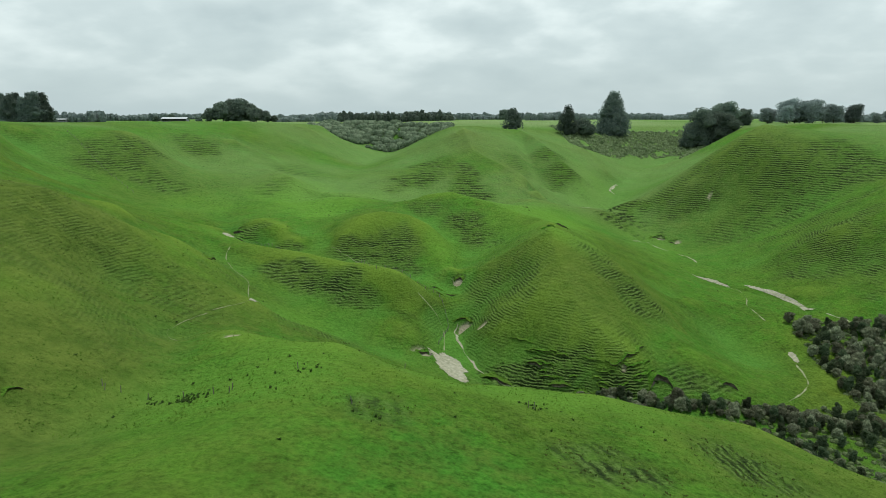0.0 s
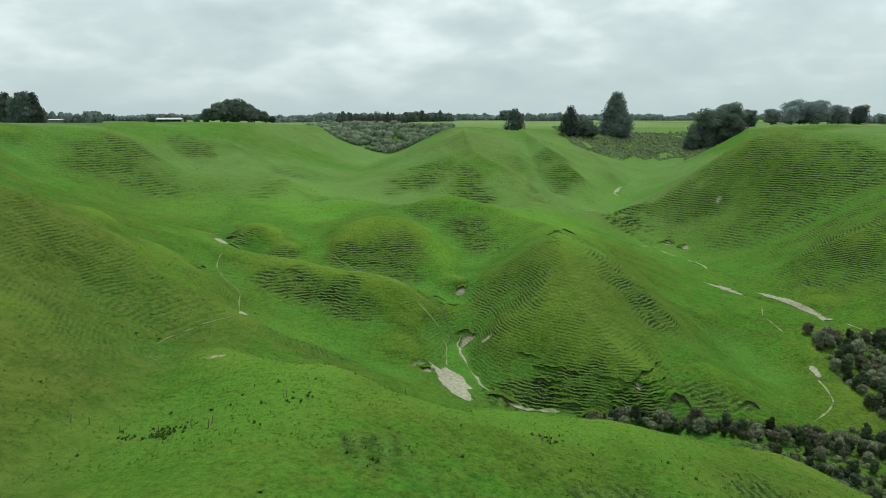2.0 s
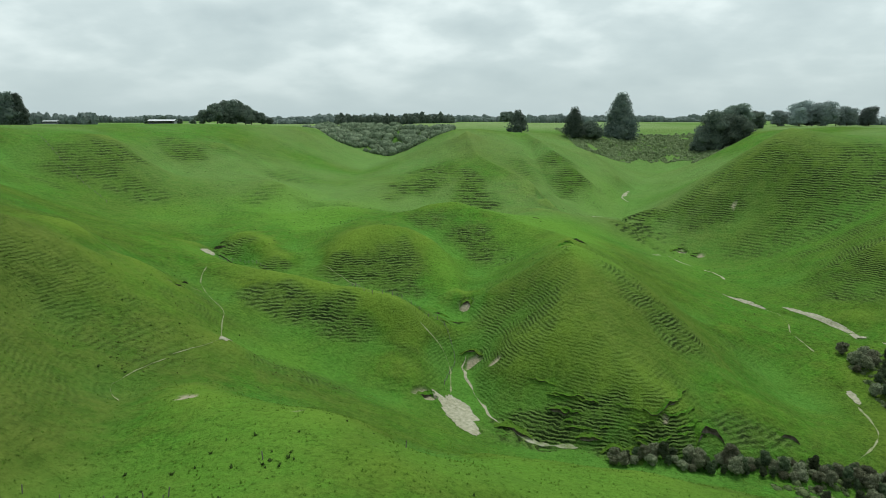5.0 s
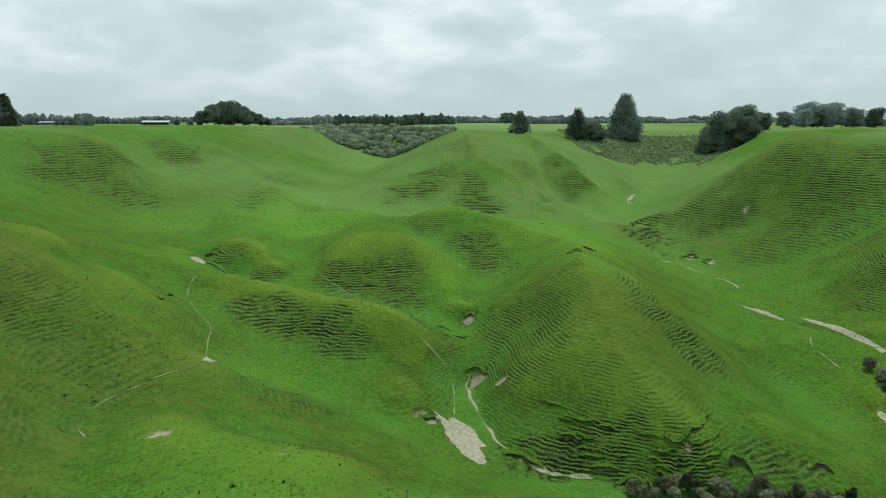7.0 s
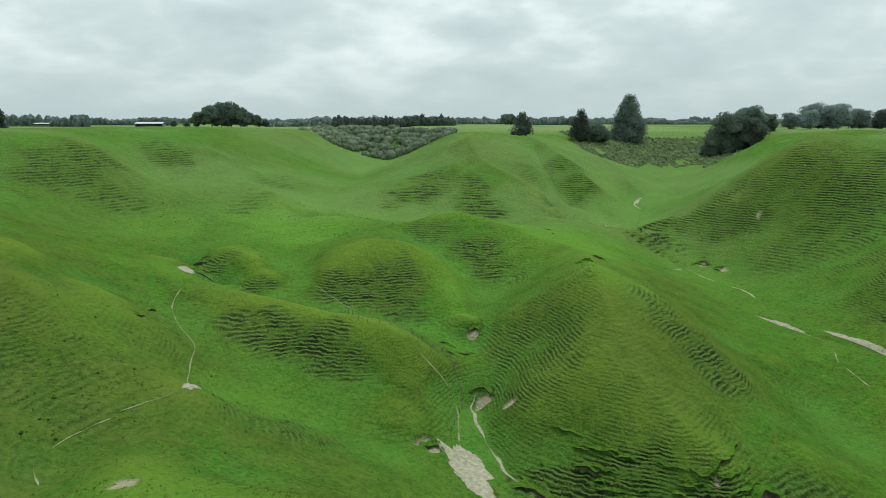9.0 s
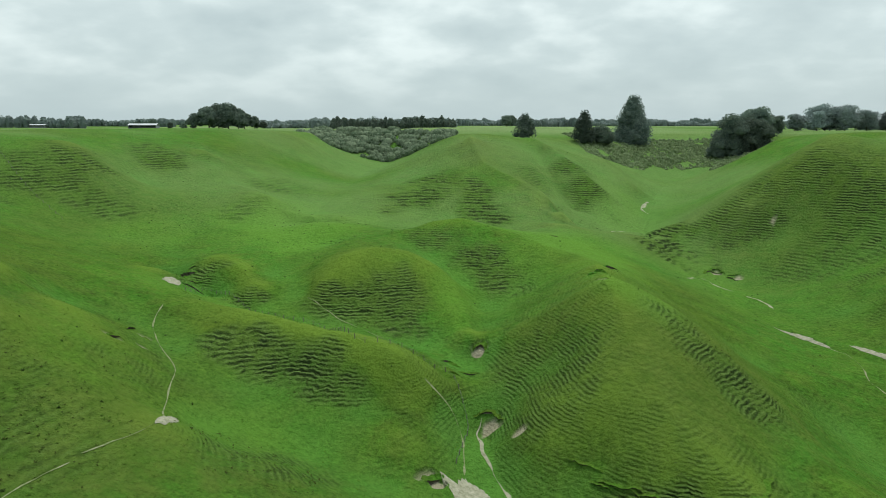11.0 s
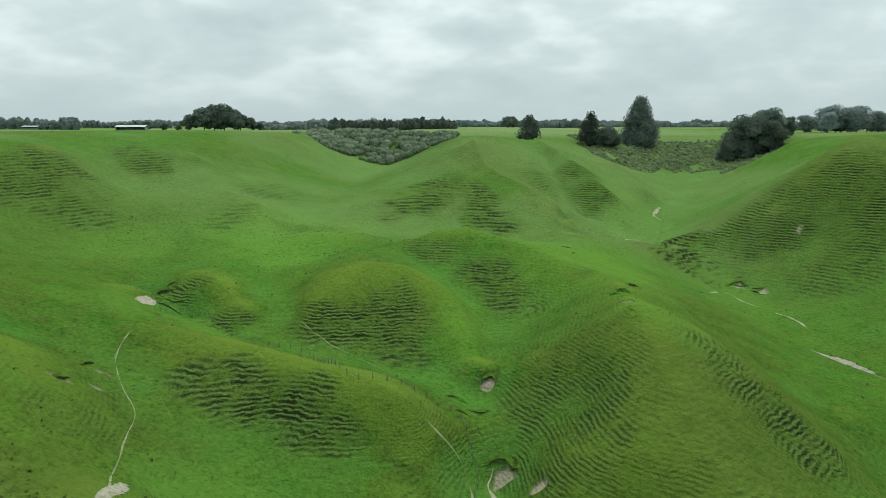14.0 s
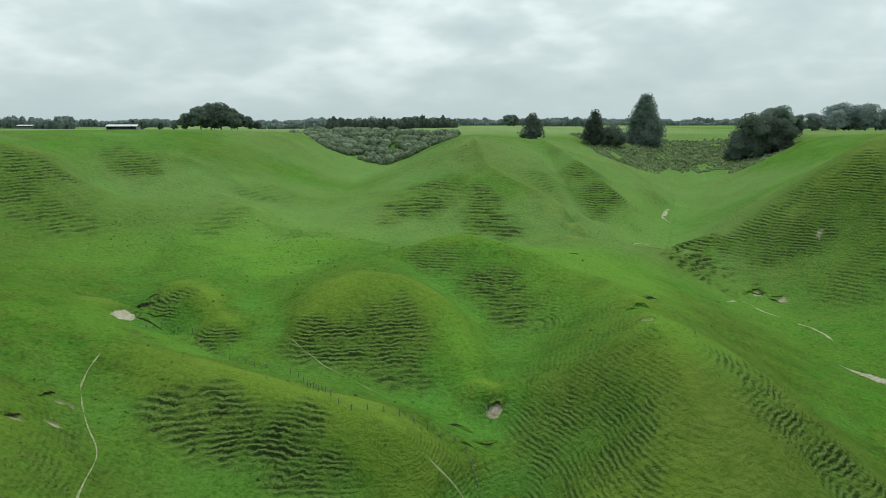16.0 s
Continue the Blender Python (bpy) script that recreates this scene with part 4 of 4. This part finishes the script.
# ---- trodden tracks, sand and bare clay ----
def bend_through(pts, step=0.8):
    """Points along a smooth line through the given ones."""
    out = []
    p = [pts[0]] + list(pts) + [pts[-1]]
    for a, b, c, d in zip(p, p[1:], p[2:], p[3:]):
        n = max(2, int(math.dist(b, c) / step))
        for k in range(n):
            t = k / n
            out.append(tuple(0.5 * (2 * b[i] + (c[i] - a[i]) * t + (2 * a[i] - 5 * b[i] + 4 * c[i] - d[i]) * t * t + (3 * b[i] - a[i] - 3 * c[i] + d[i]) * t ** 3) for i in (0, 1)))
    return out + [pts[-1]]


def strip(name, pts, width, mat, label, seed, category="track"):
    rng = random.Random(seed)
    line = bend_through(pts)
    vs, fs = [], []
    for k, (x, y) in enumerate(line):
        a, b = line[max(0, k - 1)], line[min(len(line) - 1, k + 1)]
        dx, dy = b[0] - a[0], b[1] - a[1]
        m = math.hypot(dx, dy) or 1
        nx, ny = -dy / m, dx / m
        w = width * (max(0.06, 0.62 + 1.5 * float(value_noise(np.array([k * 0.8]), np.array([seed * 9.0]), 3.4, 3, 3)[0]))) * min(1, 0.25 + 0.4 * k, 0.25 + 0.4 * (len(line) - 1 - k))
        shift = 0.5 * width * float(value_noise(np.array([k * 0.8]), np.array([seed * 5.0]), 4.0, 4, 2)[0])
        for s in (-0.5, 0, 0.5):
            px, py = x + nx * (w * s + shift), y + ny * (w * s + shift)
            vs.append((px, py, on_ground(px, py) + 0.07 + (0.02 if s == 0 else 0)))
    for k in range(len(line) - 1):
        for s in (0, 1):
            fs.append([3 * k + s, 3 * k + s + 1, 3 * k + s + 4, 3 * k + s + 3])
    me = bpy.data.meshes.new(name)
    me.from_pydata(vs, [], fs)
    me.materials.append(mat)
    return tagged(new(name, me), label, category, kind="structure")


def patch(name, outline, mat, label, seed):
    rng = random.Random(seed)
    cx, cy = sum(p[0] for p in outline) / len(outline), sum(p[1] for p in outline) / len(outline)
    around = sum(math.dist(p, q) for p, q in zip(outline, list(outline[1:]) + [outline[0]]))
    ring = bend_through(list(outline) + [outline[0]], around / 90)[:-1]
    frays = [1 + 0.5 * float(value_noise(np.array([x]), np.array([y]), around / 14, 90 + seed, 3)[0]) + rng.uniform(-0.08, 0.08) for x, y in ring]
    ring = [(cx + (x - cx) * f, cy + (y - cy) * f) for (x, y), f in zip(ring, frays)]
    n, vs, fs = len(ring), [], []
    shells = 8
    for s in range(1, shells + 1):
        for x, y in ring:
            px, py = cx + (x - cx) * s / shells, cy + (y - cy) * s / shells
            vs.append((px, py, on_ground(px, py) + 0.09))
    vs.append((cx, cy, on_ground(cx, cy) + 0.09))
    for k in range(n):
        fs.append([len(vs) - 1, k, (k + 1) % n])
        for s in range(shells - 1):
            fs.append([s * n + k, (s + 1) * n + k, (s + 1) * n + (k + 1) % n, s * n + (k + 1) % n])
    me = bpy.data.meshes.new(name)
    me.from_pydata(vs, [], fs)
    me.materials.append(mat)
    return tagged(new(name, me), label, "bare ground", kind="structure")


strip("sheep_track", [(-71.1, 215.3), (-69.3, 205.0), (-62.3, 192.9), (-56.3, 184.4), (-53.2, 173.4), (-49.8, 163.1), (-46.7, 156.9)], 0.30, TRACK, "pale trodden sheep track winding down the spur", 1)
strip("sheep_track", [(-46.7, 156.3), (-47.9, 151.5), (-49.8, 148.1), (-52.5, 143.7)], 0.22, TRACK, "faint trodden sheep track across the hollow", 2)
strip("sheep_track", [(-52.8, 141.5), (-55.2, 136.7), (-56.5, 132.3), (-56.8, 129.0), (-51.8, 122.1)], 0.3, TRACK, "pale trodden bend of a sheep track", 20)
patch("bare_clay", [(-47.2, 155.0), (-48.5, 161.7), (-47.5, 163.8), (-45.6, 156.5)], CLAY, "small bare clay patch where sheep tracks meet", 21)
strip("sheep_track", [(-7.7, 193.2), (-4.2, 194.0), (-1.4, 192.5), (0.3, 186.1), (0.2, 175.7)], 0.36, TRACK, "pale track beside the gully fence", 3)
strip("creek_bed", [(4.6, 195.9), (3.6, 191.8), (4.8, 180.8), (7.0, 174.5), (9.2, 167.5), (11.9, 163.8)], 0.8, CLAY, "bare pale bed of the eroded creek", 4, "creek")
strip("creek_bed", [(11.9, 163.8), (15.5, 160.0), (20.7, 157.1), (27.0, 155.0)], 1.4, WASH, "bare pale bed of the eroded creek", 5, "creek")
patch("sand_flat", [(-2.6, 171.8), (0.1, 174.8), (3.8, 170.9), (6.1, 161.8), (5.0, 156.2), (2.1, 157.2), (-0.1, 163.8)], CLAY, "pale grey silt flat beside the creek", 6)
patch("wet_clay", [(-83.3, 242.6), (-84.3, 248.7), (-83.3, 253.3), (-81.3, 250.9), (-80.4, 242.7)], CLAY, "pale clay patch below the cut bank", 7)
patch("sand_flat", [(103.8, 265.6), (105.3, 262.5), (109.8, 255.4), (110.7, 249.7), (108.2, 253.7), (104.5, 261.7)], CLAY, "pale silt flat in the side valley", 8)
patch("sand_flat", [(117.1, 248.0), (119.9, 243.2), (123.9, 231.3), (126.3, 219.7), (123.9, 220.2), (121.5, 232.6), (117.6, 242.5)], CLAY, "long pale silt flat in the side valley", 9)
strip("sheep_track", [(110.7, 249.2), (112.1, 242.4), (110.7, 232.0), (107.1, 222.7), (107.2, 217.1), (106.9, 208.6)], 0.6, TRACK, "faint trodden track on the valley floor", 10)
strip("sheep_track", [(89.9, 307.3), (99.7, 316.2), (102.4, 307.0), (107.0, 303.9)], 1.1, WASH, "washed-out pale track in the side valley", 11)
strip("sheep_track", [(109.1, 297.9), (112.3, 294.0), (112.1, 283.1)], 1.0, WASH, "washed-out pale track in the side valley", 12)
patch("bare_clay", [(103.6, 188.0), (105.1, 187.7), (104.6, 182.7), (103.1, 182.0)], CLAY, "small bare clay patch by the scrub", 13)
strip("sheep_track", [(102.5, 181.0), (100.3, 172.7), (97.4, 164.7), (91.4, 158.3), (86.4, 154.4)], 0.45, TRACK, "pale trodden track towards the scrub", 14)
strip("sheep_track", [(128.1, 211.5), (131.7, 206.1), (135.2, 199.3), (136.9, 193.0)], 0.7, WASH, "pale trodden track on the valley floor", 15)
strip("sheep_track", [(121.2, 457.6), (115.1, 446.5), (111.6, 438.7), (115.1, 435.6)], 1.3, WASH, "pale eroded track in the upper valley", 16)
strip("sheep_track", [(86.6, 379.3), (82.0, 384.0), (75.0, 370.0)], 1.0, WASH, "pale eroded track in the upper valley", 17)


strip("sheep_track", [(-41.8, 241.0), (-36.2, 236.0), (-27.7, 229.6), (-19.7, 222.2), (-14.1, 216.4)], 0.2, TRACK, "faint trodden track round the foot of a knoll", 26)

# ---- eroded banks: a dark broken face under a lip of turf ----
BANKS = [
    (0.44, [(-59.6, 83.1), (-59.6, 85.0), (-58.5, 86.0)]),
    (0.5, [(-4.1, 211.7), (-1.9, 212.1), (0.5, 210.9)]),
    (0.44, [(-3.1, 208.0), (-1.4, 205.6), (0.2, 205.1)]),
    (0.44, [(0.4, 208.3), (2.4, 206.9), (4.4, 207.9)]),
    (0.44, [(-83.1, 256.0), (-84.6, 266.4), (-80.8, 266.2)]),
    (0.39, [(-81.0, 251.8), (-78.8, 252.9), (-75.2, 253.3)]),
    (0.33, [(-81.6, 257.3), (-78.7, 256.9), (-75.2, 257.3)]),
    (0.28, [(38.0, 311.7), (41.0, 312.4)]),
    (0.33, [(107.7, 329.5), (110.6, 328.8), (113.9, 327.9)]),
    (0.33, [(113.8, 325.8), (118.1, 325.1)]),
    (1.3, [(26.7, 156.6), (29.2, 155.7), (32.3, 155.5)]),
    (1.8, [(51.1, 152.9), (54.1, 155.7), (56.3, 155.7), (57.6, 153.8)]),
    (1, [(71.3, 158.2), (73.7, 157.7), (75.1, 156.7)]),
    (1.2, [(38.2, 154.6), (41.5, 151.3), (46.0, 153.1)]),
    (1, [(12.2, 162.9), (14.3, 161.0), (17.9, 158.3)]),
    (0.8, [(-6.9, 171.0), (-3.8, 173.4)]),
    (0.8, [(3.0, 195.8), (5.9, 196.5), (9.1, 193.0)]),
    (1, [(3.7, 218.8), (5.6, 219.8), (6.9, 218.5)]),
    (0.9, [(36.1, 237.3), (38.3, 238.5), (39.6, 237.4)]),
    (0.9, [(42.7, 244.4), (49.2, 259.4), (51.1, 259.2)]),
    (1.5, [(-89.7, 267.1), (-83.9, 261.7), (-80.4, 261.7)]),
    (0.6, [(103.5, 324.5), (110.2, 330.4), (113.5, 326.9)]),
    (0.5, [(113.0, 324.7), (117.3, 321.5)]),
    (0.6, [(-67.4, 181.5), (-65.9, 183.2)]),
    (0.6, [(-70.1, 194.2), (-70.5, 199.0)]),
    (0.6, [(-68.1, 197.4), (-65.9, 195.8)]),
    (1.2, [(31.4, 153.5), (35.2, 154.0), (38.5, 148.3)]),
    (0.9, [(21.6, 164.1), (24.5, 161.9), (27.5, 160.6)]),
    (0.9, [(40.8, 157.6), (44.0, 156.1), (50.0, 160.2)]),
]


def eroded_bank(tall, pts, seed):
    """A step in the slope that faces the valley: bare soil below, a ragged lip of turf that runs back into the hill."""
    rng = random.Random(seed)
    line = bend_through(pts, 0.35)
    root = tagged(new("eroded_bank"), "dark eroded earth bank under a lip of turf", "bank", kind="structure")
    face, lip = bmesh.new(), bmesh.new()
    n = len(line)
    last_f = last_l = None
    for k, (x, y) in enumerate(line):
        e = 1e-3 + min(1.0, 4 * k / n, 4 * (n - 1 - k) / n)
        h = tall * e * (0.82 + 0.3 * float(value_noise(np.array([k * 0.35]), np.array([seed * 7.0]), 1.6, 5, 2)[0]))
        gxx = (on_ground(x + 1.5, y) - on_ground(x - 1.5, y)) / 3
        gyy = (on_ground(x, y + 1.5) - on_ground(x, y - 1.5)) / 3
        g = math.hypot(gxx, gyy) + 1e-6
        ux, uy = gxx / g, gyy / g
        jut = 0.35 * float(value_noise(np.array([k * 0.35]), np.array([seed * 3.0]), 1.3, 6, 2)[0])
        x, y = x + ux * jut, y + uy * jut
        z = on_ground(x, y)
        foot, mid_, top = (x - ux * 0.25, y - uy * 0.25, z - 0.4), (x + ux * 0.25, y + uy * 0.25, z + 0.35 * h), (x - ux * 0.12, y - uy * 0.12, z + h)
        ring_f = [face.verts.new(p) for p in (foot, mid_, top)]
        back = min(4.5, h / max(g, 0.2) * 1.15 + 0.4)
        bx, by = x + ux * back, y + uy * back
        mx, my = x + ux * back * 0.5, y + uy * back * 0.5
        ring_l = [lip.verts.new(p) for p in ((top[0], top[1], top[2] + 0.02), (mx, my, max(z + h * 1.02, on_ground(mx, my)) + 0.05), (bx, by, on_ground(bx, by) - 0.12))]
        if last_f:
            for q in (0, 1):
                face.faces.new((last_f[q], ring_f[q], ring_f[q + 1], last_f[q + 1]))
                lip.faces.new((last_l[q], ring_l[q], ring_l[q + 1], last_l[q + 1]))
        last_f, last_l = ring_f, ring_l
    part("soil_face", face, SOIL, root)
    part("turf_lip", lip, PASTURE, root)
    return root


for k, (tall, pts) in enumerate(BANKS):
    eroded_bank(tall, pts, k)
# the stepped scars that run level along the foot of the big hill
rng = random.Random(77)
for k in range(22):
    lvl, x, line = rng.uniform(4.0, 10.5), rng.uniform(17, 54), []
    for q in range(rng.randint(3, 6)):
        y = next((150 + 0.25 * i for i in range(120) if on_ground(x, 150 + 0.25 * i) > lvl), None)
        if y is None or (line and abs(y - line[-1][1]) > 3.0):
            break
        line.append((x, y))
        x += rng.uniform(0.8, 1.5)
    if len(line) > 2:
        eroded_bank(rng.uniform(0.35, 0.7), line, 100 + k)


# ---- fences ----
def fence(pts, gap, label, post_h=1.15):
    """Posts at even gaps along a line over the ground, with four wires."""
    root = tagged(new("fence"), label, "fence")
    fine, line = bend_through(pts, 0.3), []
    for p in fine:
        if not line or math.dist(p, line[-1]) >= gap:
            line.append(p)
    bm = bmesh.new()
    bmesh.ops.create_cone(bm, cap_ends=True, segments=7, radius1=0.085, radius2=0.075, depth=post_h + 0.3, matrix=Matrix.Translation((0, 0, post_h / 2 - 0.15)))
    me = bpy.data.meshes.new("post")
    bm.to_mesh(me)
    bm.free()
    feet = [(x, y, on_ground(x, y)) for x, y in line]
    for k, (x, y, z) in enumerate(feet):
        part("post", me, WOOD, root).matrix_basis = pose(x, y, z, (k * 37 % 7) - 3, (k * 53 % 7) - 3, k * 40)
    for lvl in (0.3, 0.55, 0.8, 1.02):
        bm = bmesh.new()
        last = None
        for x, y, z in feet:
            ring = [bm.verts.new((x + dx, y, z + lvl + dz)) for dx, dz in ((-0.01, 0), (0.01, 0), (0, 0.014))]
            if last:
                for q in range(3):
                    bm.faces.new((last[q], last[(q + 1) % 3], ring[(q + 1) % 3], ring[q]))
            last = ring
        part("wire", bm, WIRE, root)
    return root


fence([(-77.6, 245.6), (-74.6, 255.0), (-58.1, 238.8), (-46.5, 230.2), (-35.4, 225.0), (-24.0, 200.5), (-16.0, 197.6), (-8.6, 201.7), (-2.7, 204.9), (0.6, 197.5), (1.5, 190.8), (-1.5, 177.2)], 2.7,
      "weathered wooden post and wire fence along the gully")
fence([(-187.9, 333.9), (-177.7, 324.7), (-166.0, 314.1), (-155.9, 306.0), (-146.9, 300.0), (-138.7, 294.4)], 4.0, "weathered wooden post and wire fence up the hillside")
OLD_POSTS = [(-51.8, 93.8), (-49.3, 94.2), (-45.5, 94.6), (-38.7, 91.8), (-33.5, 89.8), (-30.8, 89.8), (-22.5, 96.2), (14.3, 96.5), (13.4, 96.5), (-12.0, 80.6), (-6.7, 108.2), (-51.1, 93.0), (-30.6, 87.9)]
bm = bmesh.new()
bmesh.ops.create_cone(bm, cap_ends=True, segments=7, radius1=0.075, radius2=0.06, depth=1.4, matrix=Matrix.Translation((0, 0, 0.4)))
for v in bm.verts:
    v.co.x += 0.05 * v.co.z
old_post = tagged(part("fence_post", bm, WOOD), "lone leaning weathered wooden fence post", "fence post", "old fence posts")
for k, (x, y) in enumerate(OLD_POSTS):
    m = pose(x, y, on_ground(x, y), (k * 41 % 17) - 8, (k * 29 % 19) - 9, k * 67)
    if k == 0:
        old_post.matrix_basis = m
    else:
        copy_thing(old_post, m)


# ---- barns on the plateau ----
def barn(x, y, turn, w, d, h, label):
    root = tagged(new("barn"), label, "barn")
    root.matrix_basis = pose(x, y, on_ground(x, y) - 0.1, 0, 0, turn)
    bm = bmesh.new()
    for sx in (-1, 1):
        bmesh.ops.create_cube(bm, size=1, matrix=Matrix.Translation((sx * (w / 2 - 0.1), 0, h / 2)) @ Matrix.Diagonal((0.2, d, h, 1)))
    bmesh.ops.create_cube(bm, size=1, matrix=Matrix.Translation((0, d / 2 - 0.1, h / 2)) @ Matrix.Diagonal((w - 0.4, 0.2, h, 1)))
    part("wall", bm, BOARDS, root)
    n = 5
    for k in range(n + 1):
        bm = bmesh.new()
        bmesh.ops.create_cube(bm, size=1, matrix=Matrix.Translation((-w / 2 + 0.35 + (w - 0.7) * k / n, -d / 2 + 0.15, h / 2)) @ Matrix.Diagonal((0.3, 0.3, h, 1)))
        part("post", bm, WOOD, root)
    bm = bmesh.new()
    bmesh.ops.create_cube(bm, size=1, matrix=Matrix.Translation((0, -d / 2 + 0.5, h * 0.28)) @ Matrix.Diagonal((w - 0.8, 0.15, h * 0.5, 1)))
    part("front_wall", bm, BOARDS, root)
    for s in (-1, 1):
        bm = bmesh.new()
        run, rise = d / 2 + 0.5, h * 0.32
        a = math.atan2(rise, run)
        m = Matrix.Translation((0, s * run / 2, h + rise / 2 + 0.05)) @ Matrix.Rotation(-s * a, 4, "X")
        bmesh.ops.create_cube(bm, size=1, matrix=m @ Matrix.Diagonal((w + 0.8, math.hypot(run, rise) + 0.05, 0.08, 1)))
        part("roof", bm, IRON, root, "pale corrugated iron roof slope")
    return root


barn(-212, 530, 8, 18.5, 9, 3.6, "long grey farm barn with a pale iron roof")
barn(-640, 1120, -5, 26, 10, 4.5, "far pale farm shed among shelter trees")
